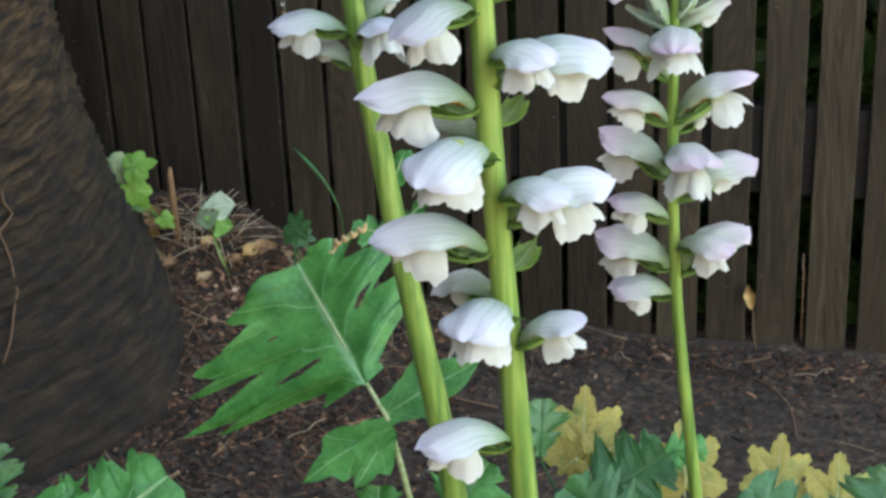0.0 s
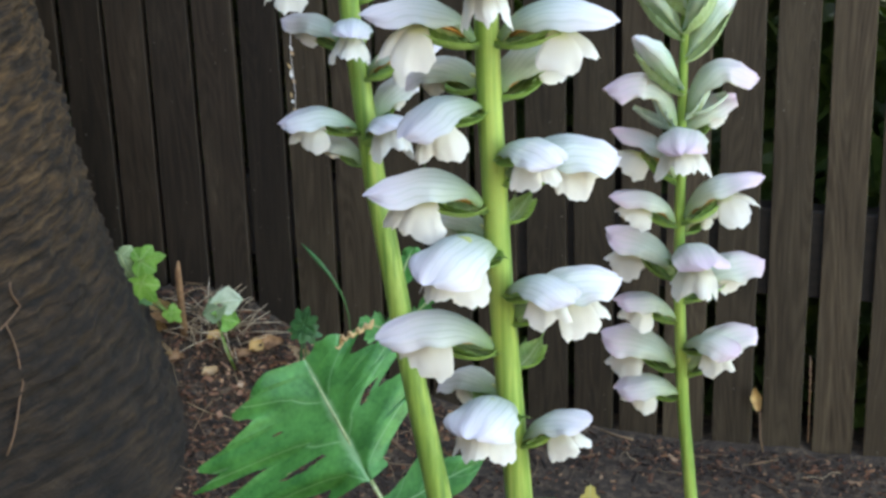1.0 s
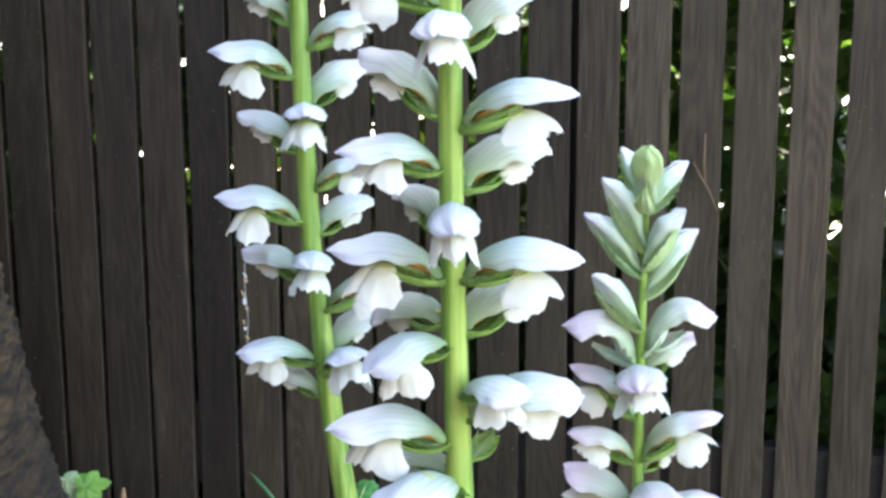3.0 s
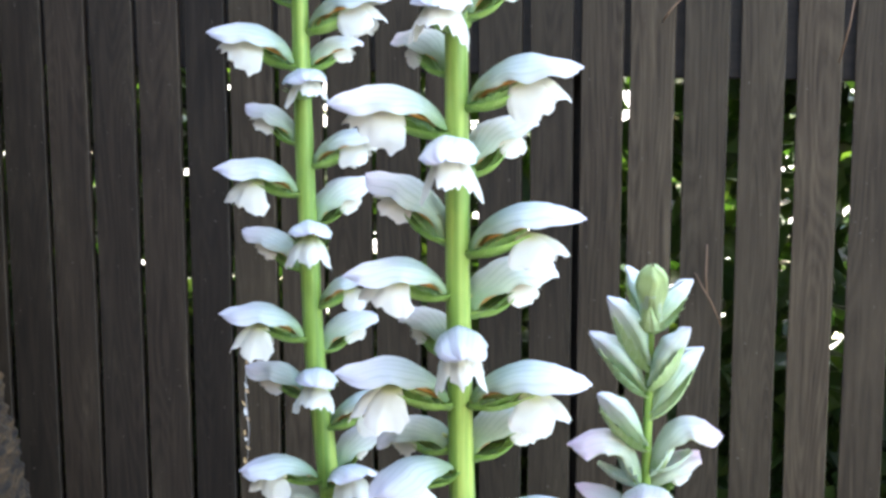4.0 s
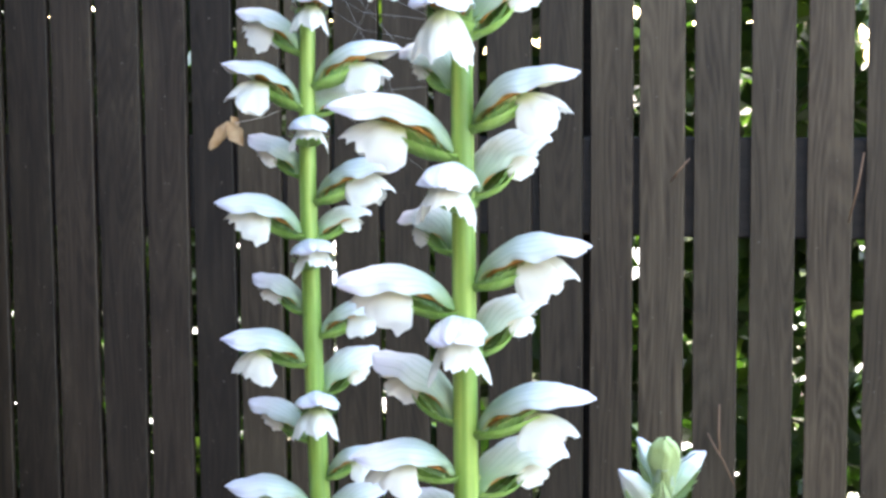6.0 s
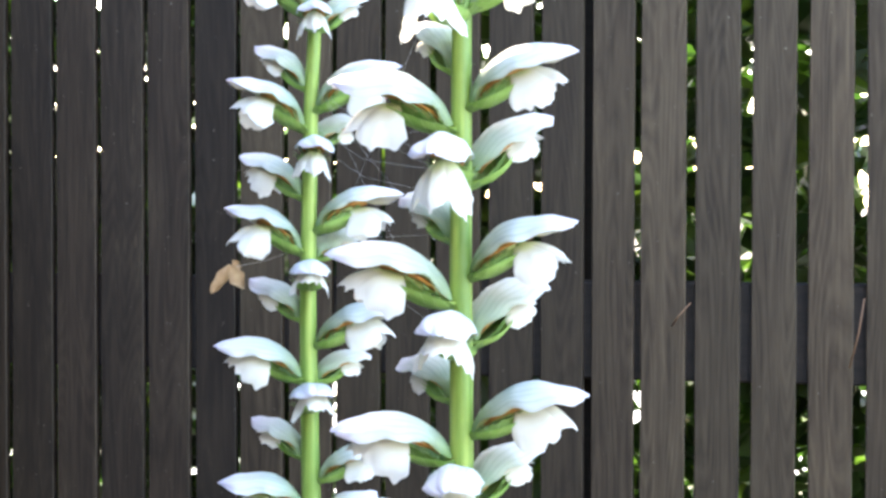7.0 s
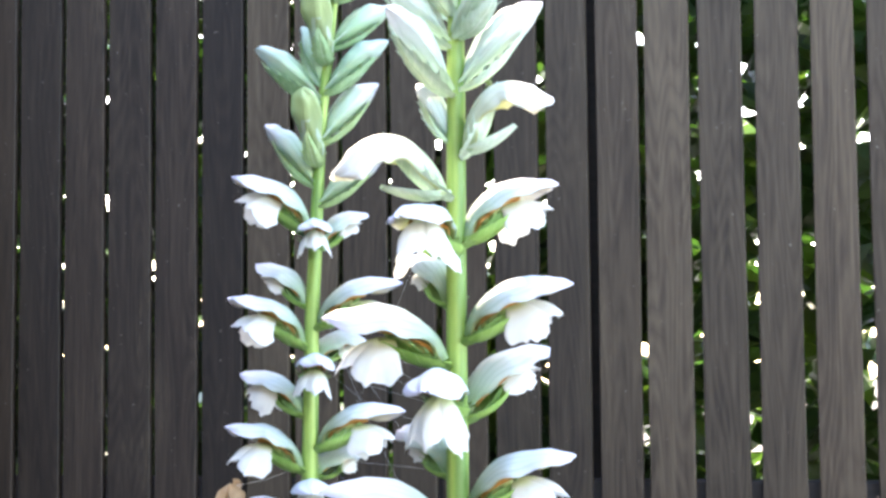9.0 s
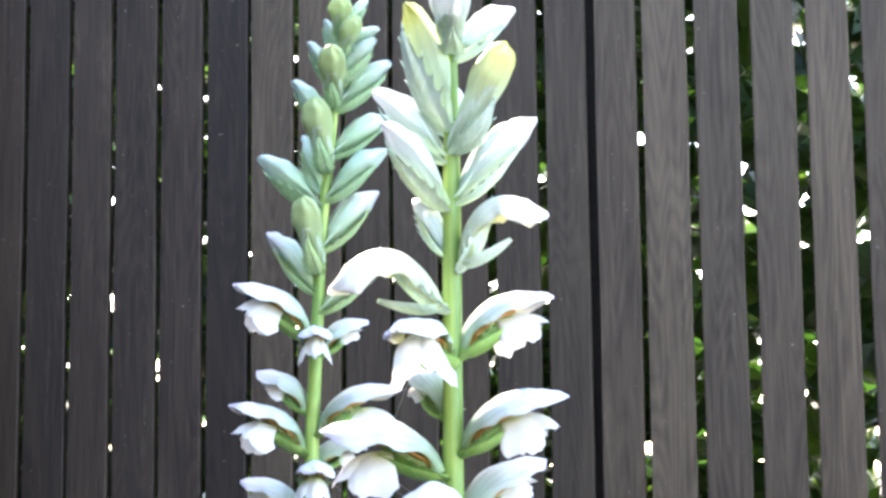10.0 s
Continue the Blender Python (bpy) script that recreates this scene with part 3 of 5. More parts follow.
for kind in KINDS:
    MESH[kind, "calyx"] = mesh_of("flower", calyx_mesh(kind), BUD_BRACT if "bud" in kind or "young" in kind else CALYX)
    MESH[kind, "hood"] = mesh_of("hood", hood_mesh(kind), BUD if "bud" in kind else HOOD_CREAM if "young" in kind else HOOD)
    if "bud" not in kind:
        MESH[kind, "lining"] = mesh_of("lining", lining_mesh(kind), LINING)
    MESH[kind, "bract"] = mesh_of("bract", bract_mesh(kind), BUD_BRACT if "bud" in kind or "young" in kind else BRACT)
    if "open" in kind or "spent" in kind:
        MESH[kind, "lip"] = mesh_of("lip", lip_mesh(kind), LIP)
    if "bud" in kind:
        MESH[kind, "gold"] = mesh_of("hood", hood_mesh(kind), BUD_GOLD)
        MESH[kind, "green_hood"] = mesh_of("hood", hood_mesh(kind), BUD_SPOON if kind == "bud_a" else BUD_GREEN)
        MESH[kind, "right_hood"] = mesh_of("hood", hood_mesh(kind), BUD_SPOON if kind == "bud_a" else BUD_PALE)
        MESH[kind, "right_bract"] = mesh_of("bract", bract_mesh(kind), PALE_BRACT)
        MESH[kind, "green_bract"] = mesh_of("bract", bract_mesh(kind), GREEN_BRACT)
    if "bud" not in kind:
        MESH[kind, "pink"] = mesh_of("hood", hood_mesh(kind), HOOD_PINK)


LETTERS = {"s": ("spent_a", "spent_b"), "o": ("open_a", "open_b", "open_c"), "y": ("young_a",), "a": ("bud_a",), "b": ("bud_b",), "c": ("bud_c",), "g": ("spent_a",)}
GOLD_TIPS = (1.573, 1.589)


def add_flower(plant, line, y, letter, z, azimuth, size, rise, radius, count, pink=False):
    """One flower on the stem, facing azimuth: 0 is to the side, 90 towards the fence; rise lifts its tip, in degrees."""
    r = random.Random(f"{z}{azimuth}")
    if letter == "o" and azimuth < -75 and z > 1.0:
        rise, z = rise + 7, z - 0.007
    kind = LETTERS[letter][count % len(LETTERS[letter])]
    a = radians(azimuth + ALONG_VIEW)
    if "bud" in kind and line is LEFT_LINE:
        size *= 1.12
    place = Vector((along(line, z) + math.cos(a) * radius * 0.8, y + math.sin(a) * radius * 0.8, z)) - plant.location
    turn = Matrix.Rotation(a, 4, "Z") @ Matrix.Rotation(radians(-rise), 4, "Y") @ Matrix.Rotation(radians(r.uniform(-7, 7)), 4, "X")
    fl = new("flower", MESH[kind, "calyx"])
    fl.parent = plant
    plump = 1.15 if "bud" in kind and line is LEFT_LINE else 1.12 if "bud" in kind else 0.84 if letter == "o" and line is MAIN_LINE and math.sin(radians(azimuth)) < -0.8 else 1.0
    fl.matrix_local = Matrix.Translation(place) @ turn @ Matrix.Diagonal((size, max(size, 0.75) * plump * r.uniform(0.94, 1.08), size, 1))
    names = ["bract"] if letter == "g" else ["hood", "bract"] + [nm for nm in ("lip", "lining") if (kind, nm) in MESH]
    for nm in names:
        key = "pink" if nm == "hood" and pink and "bud" not in kind else nm
        if nm == "hood" and "bud" in kind and z in GOLD_TIPS:
            key = "gold"
        if "bud" in kind and line is not MAIN_LINE:
            key = ("green_" if line is LEFT_LINE and z > 1.60 else "right_") + nm
        ob = attach(new(nm, MESH[kind, key]), fl)
        if nm == "bract" and letter == "y":
            ob.matrix_local = pose(0, 0, 0, 0, -24, 0) @ Matrix.Diagonal((1.15, 1.2, 1.25, 1))
        if nm == "bract" and letter == "a":
            ob.scale = (0.85, 0.72, 0.62)
        if nm == "lip":
            ob.rotation_euler = (radians(r.uniform(-6, 6)), radians(r.uniform(-7, 7)), 0)
            back = math.sin(radians(azimuth))
            ob.scale = (1.0, r.uniform(0.92, 1.08), r.uniform(0.88, 1.08))
            if back < -0.6:
                ob.scale = (1.05, r.uniform(1.15, 1.30), r.uniform(1.05, 1.25))
            if back > 0.3:
                ob.rotation_euler = (ob.rotation_euler[0], radians(-6), 0)
                ob.scale = (0.97, 0.72, 0.62)
                ob.location = (0, 0, 0.07 * SIZE)
    if "lip" in names:
        for me in STAMENS:
            attach(new("stamen", me), fl)
    return fl


def build_stem(plant, line, y, top, table, sides=14):
    n = 60
    pts, radii = [], []
    for i in range(n + 1):
        z = -0.02 + (top + 0.02) * i / n
        pts.append(Vector((along(line, z), y + 0.002 * math.sin(z * 9), z)) - plant.location)
        radii.append(along(table, z))
    part("stem", tube(pts, radii, sides, ridge=0.05), STEM, plant, "thick yellow-green ridged flower stem")


def build_spike(label, line, y, top, radii, flowers, pink=False):
    plant = empty("acanthus_plant", (along(line, 0), y, 0), label=label, category="flowering plant", group="flower spikes by the fence")
    build_stem(plant, line, y, top, radii)
    for i, (letter, z, azimuth, size, rise) in enumerate(flowers):
        add_flower(plant, line, y, letter, z, azimuth, size, rise, along(radii, z), i, pink)
    return plant


MAIN_LINE = [(-0.100, 0.4739), (0.667, 0.4282), (0.779, 0.4199), (0.891, 0.4125), (1.003, 0.4087), (1.115, 0.4073), (1.226, 0.4069), (1.338, 0.4060), (1.450, 0.4059), (1.562, 0.4066), (1.712, 0.4077)]
MAIN_RADII = [(-0.10, 0.0097), (0.67, 0.0088), (0.78, 0.0084), (0.89, 0.0079), (1.00, 0.0075), (1.11, 0.0071), (1.23, 0.0066), (1.34, 0.0061), (1.45, 0.0055), (1.56, 0.0050), (1.71, 0.0018)]
LEFT_LINE = [(-0.100, 0.3326), (0.483, 0.2522), (0.640, 0.2252), (0.797, 0.2012), (0.954, 0.1852), (1.111, 0.1808), (1.268, 0.1786), (1.425, 0.1806), (1.582, 0.1881), (1.739, 0.2058), (1.889, 0.2227)]
LEFT_RADII = [(-0.10, 0.0125), (0.48, 0.0114), (0.64, 0.0104), (0.80, 0.0094), (0.95, 0.0085), (1.11, 0.0076), (1.27, 0.0067), (1.43, 0.0057), (1.58, 0.0046), (1.74, 0.0034), (1.89, 0.0018)]
RIGHT_LINE = [(-0.100, 0.5520), (0.469, 0.5002), (0.551, 0.4909), (0.633, 0.4824), (0.715, 0.4777), (0.797, 0.4758), (0.879, 0.4756), (0.961, 0.4765), (1.111, 0.4783)]
RIGHT_RADII = [(-0.10, 0.0060), (0.47, 0.0055), (0.55, 0.0053), (0.63, 0.0050), (0.71, 0.0047), (0.80, 0.0043), (0.88, 0.0039), (0.96, 0.0034), (1.11, 0.0018)]
MAIN_SPENT = [("s", 0.706, 205, 0.97, -3), ("s", 0.801, 246, 0.95, -2), ("s", 0.806, 132, 0.79, -21), ("s", 0.776, -20, 0.74, 14), ("s", 0.881, -40, 0.76, -5), ("s", 0.861, 12, 1.05, 3), ("g", 0.827, 50, 0.80, -7), ("s", 0.911, 233, 1.00, -12), ("s", 0.914, 132, 0.84, -19), ("s", 0.970, -42, 0.71, -6), ("s", 0.954, 12, 1.06, -7), ("g", 0.925, 49, 0.80, -3), ("s", 1.000, 215, 0.86, -19), ("s", 1.011, 132, 0.87, -18)]
MAIN_OPEN = [("o", 0.843, 187, 1.05, -5), ("o", 0.938, 187, 1.03, -7), ("o", 1.040, 187, 0.99, 0), ("o", 1.041, -8, 1.00, -6), ("o", 1.006, 42, 1.03, -4), ("o", 1.079, -91, 0.90, -13), ("o", 1.067, 122, 0.76, 2), ("o", 1.106, 187, 0.87, -5), ("o", 1.094, 40, 1.04, -3), ("o", 1.131, -8, 0.98, 1), ("o", 1.185, -98, 0.95, -10), ("o", 1.137, 152, 0.91, 16), ("o", 1.201, 187, 0.99, -1), ("o", 1.175, 40, 0.90, 10), ("o", 1.216, -8, 0.97, 2)]
MAIN_HIGH = [("o", 1.269, -105, 0.95, -10), ("o", 1.234, 122, 0.80, 2), ("o", 1.266, 38, 0.95, 14), ("o", 1.289, 187, 1.07, 6), ("o", 1.305, -8, 0.94, 11), ("o", 1.368, -107, 0.95, -14), ("o", 1.325, 122, 0.78, 10), ("o", 1.357, 30, 0.96, 18), ("o", 1.388, 187, 1.04, 3), ("o", 1.401, -8, 0.94, 11), ("o", 1.456, -116, 0.95, -10), ("o", 1.420, 122, 0.70, 21), ("o", 1.456, 15, 0.93, 15), ("y", 1.484, 187, 0.97, -10), ("y", 1.507, -8, 0.86, 11)]
MAIN_BUDS = [("c", 1.541, 205, 0.85, -6), ("b", 1.514, 150, 0.56, 8), ("c", 1.569, 170, 0.85, -9), ("b", 1.545, 5, 0.94, -4), ("a", 1.573, -55, 0.99, -13), ("c", 1.589, 205, 1.04, 16), ("b", 1.629, 25, 0.78, -11), ("a", 1.633, -86, 0.90, -43), ("b", 1.584, 97, 0.70, -4), ("c", 1.665, 15, 0.60, 0), ("a", 1.668, -100, 0.55, -20), ("c", 1.682, 160, 0.50, 0), ("a", 1.697, -80, 0.45, -20)]
LEFT_SPENT = [("s", 0.847, 188, 0.99, -5), ("s", 0.814, 160, 0.75, 12), ("s", 0.837, -60, 0.92, 14), ("s", 0.851, 40, 0.83, 22)]
LEFT_OPEN = [("o", 0.893, -5, 0.97, 5), ("o", 0.929, -90, 0.85, -0), ("o", 0.920, 157, 0.89, 1), ("o", 0.971, 187, 1.04, 1), ("o", 0.958, 40, 0.92, 3), ("o", 0.998, -5, 0.79, 9), ("o", 1.058, -87, 0.85, -4), ("o", 1.030, 157, 0.86, 13), ("o", 1.095, 187, 1.01, 1), ("o", 1.069, 40, 0.94, 11), ("o", 1.118, -5, 0.93, 5), ("o", 1.184, -83, 0.85, -7), ("o", 1.136, 157, 0.79, 15), ("o", 1.201, 187, 1.06, 6), ("o", 1.198, 40, 0.86, 0)]
LEFT_HIGH = [("o", 1.229, -5, 1.07, 5), ("o", 1.284, -86, 0.85, -10), ("o", 1.250, 157, 0.80, 17), ("o", 1.305, 187, 1.01, 13), ("o", 1.323, -5, 1.07, 7), ("o", 1.300, 52, 0.90, 1), ("o", 1.385, -83, 0.80, -11), ("o", 1.350, 165, 0.89, 16), ("o", 1.406, 187, 1.02, 16), ("o", 1.394, 52, 0.86, 0), ("o", 1.422, -5, 1.07, 11), ("o", 1.439, 160, 0.80, 21), ("o", 1.494, -87, 0.75, -11), ("o", 1.486, 35, 0.78, 16), ("o", 1.498, 187, 1.08, 20)]
LEFT_BUDS = [("b", 1.522, 5, 0.79, -14), ("b", 1.539, 165, 0.82, 1), ("a", 1.554, -97, 0.90, -14), ("b", 1.574, 25, 0.93, -5), ("c", 1.608, 185, 0.84, -14), ("b", 1.615, 0, 0.83, -10), ("c", 1.622, 150, 0.64, 18), ("a", 1.638, -94, 0.85, -12), ("b", 1.652, 25, 0.84, -16), ("c", 1.674, 170, 0.67, 0), ("a", 1.693, -89, 0.80, -29), ("c", 1.691, 5, 0.78, -12), ("c", 1.711, 175, 0.54, 7), ("c", 1.711, -30, 0.64, -11), ("a", 1.732, -66, 0.60, -31), ("c", 1.735, 190, 0.42, 19), ("c", 1.742, 15, 0.47, -23), ("a", 1.752, -89, 0.50, -28), ("c", 1.757, 0, 0.42, 0), ("a", 1.775, -90, 0.40, -20), ("a", 1.785, 90, 0.30, 0)]
RIGHT_SPENT = [("s", 0.646, 190, 0.82, -1), ("s", 0.670, 165, 0.99, 10), ("s", 0.691, -38, 0.75, -7), ("s", 0.665, 25, 1.05, 7), ("s", 0.714, 187, 0.80, 9), ("s", 0.752, 163, 0.98, 20), ("s", 0.767, -79, 1.00, 3), ("s", 0.733, 22, 1.11, 2)]
RIGHT_OPEN = [("o", 0.799, 187, 0.84, 11), ("o", 0.802, -5, 1.01, 14), ("o", 0.790, 45, 0.70, -8), ("o", 0.836, 168, 0.91, 22), ("o", 0.863, -96, 1.00, -1), ("o", 0.871, 30, 0.79, 12), ("y", 0.881, 178, 0.96, 11), ("y", 0.892, 5, 0.92, 8)]
RIGHT_BUDS = [("c", 0.911, 205, 0.92, -6), ("b", 0.955, 180, 0.93, -2), ("b", 0.937, 10, 0.95, -1), ("b", 0.960, -35, 0.87, 8), ("b", 0.976, 200, 0.96, 10), ("b", 1.005, 20, 0.72, -3), ("a", 1.006, -101, 0.95, -9), ("c", 1.014, 150, 0.63, 13)]

build_spike("tall acanthus spike with grey-green hoods over white lips", MAIN_LINE, 0.52, 1.73, MAIN_RADII, MAIN_SPENT + MAIN_OPEN + MAIN_HIGH + MAIN_BUDS)
left_plant = build_spike("leaning acanthus spike with white flowers and green buds", LEFT_LINE, 0.92, 1.79, LEFT_RADII, LEFT_SPENT + LEFT_OPEN + LEFT_HIGH + LEFT_BUDS)
right_plant = build_spike("short acanthus spike with mauve hoods and green bud tip", RIGHT_LINE, 0.87, 1.02, RIGHT_RADII, RIGHT_SPENT + RIGHT_OPEN + RIGHT_BUDS, True)


# ---- leaves ----
def lobe(bm, base, tip, half, wide, drop, lift, seed, teeth=1.0):
    """One lobe of a leaf in leaf coordinates (a along the midrib, b across), in metres."""
    r = random.Random(seed)
    base, tip = Vector((*base, 0)), Vector((*tip, 0))
    d = tip - base
    ln = d.length
    d.normalize()
    p = Vector((-d.y, d.x, 0))
    mid = Vector((1, 0, 0))
    ph = r.uniform(0, 6)
    bow = r.uniform(-0.05, 0.05) * ln

    def fn(u, v):
        s = v * 2 - 1
        h = 0.86 * wide * (math.sin(math.pi * min(1, 0.14 + 0.86 * u)) ** 1.05)
        saw = (u * 2.6 + 0.1 * ph) % 1.0
        if abs(s) > 0.8 and u > 0.25:
            h *= 1 + teeth * (0.66 * saw - 0.30)
        axis = mid.lerp(p if p.dot(mid) >= 0 else -p, min(1, u / 0.28))
        axis.normalize()
        width = half * max(0, 1 - u / 0.28) + h * min(1, u / 0.28)
        sign = 1 if p.dot(mid) >= 0 else -1
        q = base + d * ln * u + axis * sign * width * s + p * bow * math.sin(math.pi * u)
        far = q.y * q.y + 0.3 * q.x * q.x
        q.z = lift * u - drop * far + 0.10 * wide * abs(s) ** 1.5 * (1 - u) + 0.035 * ln * math.sin(4 * u + ph) * u + 0.05 * wide * math.sin(5 * s + 7 * u + ph)
        return q

    sheet(fn, 14, 8, bm)


def star_blade(bm, lobes, drop, seed, teeth, depth=0.62):
    """One continuous blade whose outline runs from lobe tip to lobe tip with rounded bays and teeth between."""
    r = random.Random(seed)
    ph = r.uniform(0, 6)
    cx = sum(b[0] for b, _, _, _ in lobes) / len(lobes)
    tips = sorted((math.atan2(t[1], t[0] - cx), math.hypot(t[0] - cx, t[1])) for _, t, _, _ in lobes)
    far = max(q for _, q in tips)
    uv = bm.loops.layers.uv.verify()
    n, rings = 44 * len(tips), 10
    rim = []
    for i in range(n):
        th = -math.pi + 2 * math.pi * i / n
        k = max((j for j in range(len(tips)) if tips[j][0] <= th), default=-1)
        (a0, q0), (a1, q1) = tips[k], tips[(k + 1) % len(tips)]
        span = (a1 - a0) % (2 * math.pi)
        f = ((th - a0) % (2 * math.pi)) / span
        d = min(f, 1 - f) * 2
        q = q0 if f < 0.5 else q1
        low = depth * min(q0, q1) * (1 if span < 1.3 else 0.45)
        saw = (d * 2.6 + 0.13 * ph) % 1.0
        reach = low + (q - low) * (1 - d) ** 0.85
        reach *= 1 + teeth * 0.16 * (saw - 0.45) * math.sin(math.pi * min(1, d * 1.25))
        off = min(f, 1 - f) * span
        rim.append((th, reach, q, off, d))
    centre = bm.verts.new((cx, 0, 0))
    grid = []
    for g in range(1, rings + 1):
        row = []
        for th, reach, q, off, d in rim:
            e = reach * g / rings
            x, y = cx + e * math.cos(th), e * math.sin(th)
            z = -drop * (y * y + 0.3 * (x - cx) ** 2) + 0.022 * far * d * (1 - abs(2 * g / rings - 1)) + 0.02 * far * math.sin(5 * th + ph) * (g / rings) ** 2 + 0.015 * far * math.sin(40 * e / far + 11 * th + ph)
            row.append(bm.verts.new((x, y, z)))
        grid.append(row)

    def mark(g, i):
        th, reach, q, off, d = rim[i]
        e = reach * g / rings
        return (0.1 + 0.85 * e / q, 0.5 + min(0.5, e * math.sin(min(off, 1.5)) / (0.55 * far)))

    for i in range(n):
        j = (i + 1) % n
        f = bm.faces.new((centre, grid[0][i], grid[0][j]))
        for loop, c in zip(f.loops, ((0.1, 0.5), mark(1, i), mark(1, j))):
            loop[uv].uv = c
        for g in range(rings - 1):
            f = bm.faces.new((grid[g][i], grid[g + 1][i], grid[g + 1][j], grid[g][j]))
            for loop, c in zip(f.loops, (mark(g + 1, i), mark(g + 2, i), mark(g + 2, j), mark(g + 1, j))):
                loop[uv].uv = c


def pinnate_blade(bm, x0, x1, wide_a, wide_b, drop, seed, depth=0.50, sharp=4.0, tooth=0.20, sweep=0.13, holes=()):
    """A blade with a midrib from x0 to x1 and swept, toothed lobes on both sides, in one sheet."""
    ph = random.Random(seed).uniform(0, 6)
    step, lead = math.pi / 9.5, 0.275

    def fn(u, v):
        s = v * 2 - 1
        wide = wide_a if s > 0 else wide_b
        x = (u - lead) / step + (0.0 if s > 0 else 0.12)
        bay = (0.5 - 0.5 * math.cos(2 * math.pi * x)) ** sharp
        lobes = 1 - depth * bay * min(1.0, 2.2 * (1 - u) + 0.3) + tooth * ((3.0 * x + 0.2 * ph) % 1.0 - 0.5) * (1 - bay)
        swell = 1 + 0.16 * math.sin(2.1 * round(x) + ph)
        half = wide * math.sin(math.pi * (0.10 + 0.86 * u)) ** 0.65 * lobes * swell * min(1.0, 0.62 + 1.1 * u)
        e = abs(s) * half
        q = Vector((x0 + (x1 - x0) * (u + sweep * e / max(wide, 1e-4) * (1 - 0.3 * u)), e * (1 if s > 0 else -1), 0))
        q.z = -drop * (q.y * q.y + 0.3 * q.x * q.x) + 0.030 * wide * math.sin(2 * math.pi * (u - 0.275 * abs(s)) / step) * abs(s) + 0.05 * wide * math.sin(4 * u + 2.5 * s + ph) + 0.10 * wide * abs(s) ** 0.7 * (1 - abs(s))
        return q

    sheet(fn, 110, 26, bm)
    uv = bm.loops.layers.uv.verify()
    gone = []
    for f in bm.faces:
        u, v = sum((loop[uv].uv for loop in f.loops), Vector((0, 0))) / len(f.loops)
        if any(((u - a) / ra) ** 2 + ((v - b) / rb) ** 2 < 1 + 0.6 * math.sin(40 * u + 23 * v) for a, b, ra, rb in holes):
            gone.append(f)
    bmesh.ops.delete(bm, geom=gone, context="FACES")


def set_leaf(plant, joint, u_dir, normal, lobes, rib, material, drop, foot, seed, label="", rib_r=0.0021, rib_mat=None, teeth=1.0, leaflets=(), blade_from=-0.24, **cut):
    """A leaf as a part of its plant: blade of lobes, with a midrib that runs down as the petiole to foot."""
    u_dir, normal = Vector(u_dir).normalized(), Vector(normal).normalized()
    side = normal.cross(u_dir).normalized()
    normal = u_dir.cross(side)
    m = Matrix((u_dir, side, normal)).transposed().to_4x4()
    m.translation = Vector(joint) - plant.location
    bm = bmesh.new()
    if len(lobes) > 8:
        top = 0.92 * max(t[0] for _, t, _, _ in lobes)
        pinnate_blade(bm, blade_from * top, top, 1.08 * max(t[1] for _, t, _, _ in lobes), -1.08 * min(t[1] for _, t, _, _ in lobes), drop, seed, **cut)
    elif len(lobes) > 1:
        star_blade(bm, lobes, drop, seed, teeth, 0.62 if teeth > 0.2 else 0.84)
    else:
        lobe(bm, *lobes[0], drop, 0.0, seed * 31, teeth)
    for k, leaflet in enumerate(leaflets):
        lobe(bm, *leaflet, drop, 0.0, seed * 31 + k, teeth)
    leaf = part("leaf", bm, material, plant, label)
    leaf.matrix_local = m
    inv = m.inverted()
    foot = inv @ (Vector(foot) - plant.location)
    pts = [foot]
    for k in range(1, 6):
        t = k / 6
        pts.append(foot.lerp(Vector((rib[0], 0, -0.003)), t) + Vector((0, 0, 0.02 * math.sin(math.pi * t))))
    n = 6
    for k in range(n + 1):
        a = rib[0] + (rib[1] - rib[0]) * k / n
        pts.append(Vector((a, 0.0, -drop * 0.3 * a * a + 0.0015)))
    radii = [rib_r * 1.3] * 6 + [rib_r * (1 - 0.75 * k / n) for k in range(n + 1)]
    part("midrib", tube(pts, radii, 7), rib_mat or PETIOLE, leaf, "pale green midrib and petiole")
    return leaf


LOW_LEAFLETS = [((-0.044, 0.0), (-0.054, -0.106), 0.016, 0.032), ((-0.058, 0.0), (-0.050, 0.108), 0.012, 0.027), ((-0.060, 0.0), (-0.088, 0.064), 0.010, 0.024)]
BIG = [((0.046, -0.003), (0.136, 0.141), 0.024, 0.045), ((0.006, 0.0), (0.100, 0.160), 0.024, 0.038), ((0.004, 0.0), (0.030, 0.129), 0.022, 0.037),
       ((0.090, 0.0), (0.159, 0.075), 0.024, 0.038), ((0.115, 0.0), (0.165, 0.012), 0.016, 0.026), ((0.100, 0.0), (0.143, -0.080), 0.024, 0.040),
       ((0.050, 0.0), (0.075, -0.095), 0.026, 0.042), ((0.006, 0.0), (0.016, -0.076), 0.022, 0.035), ((0.02, 0.0), (0.05, 0.12), 0.02, 0.03)]
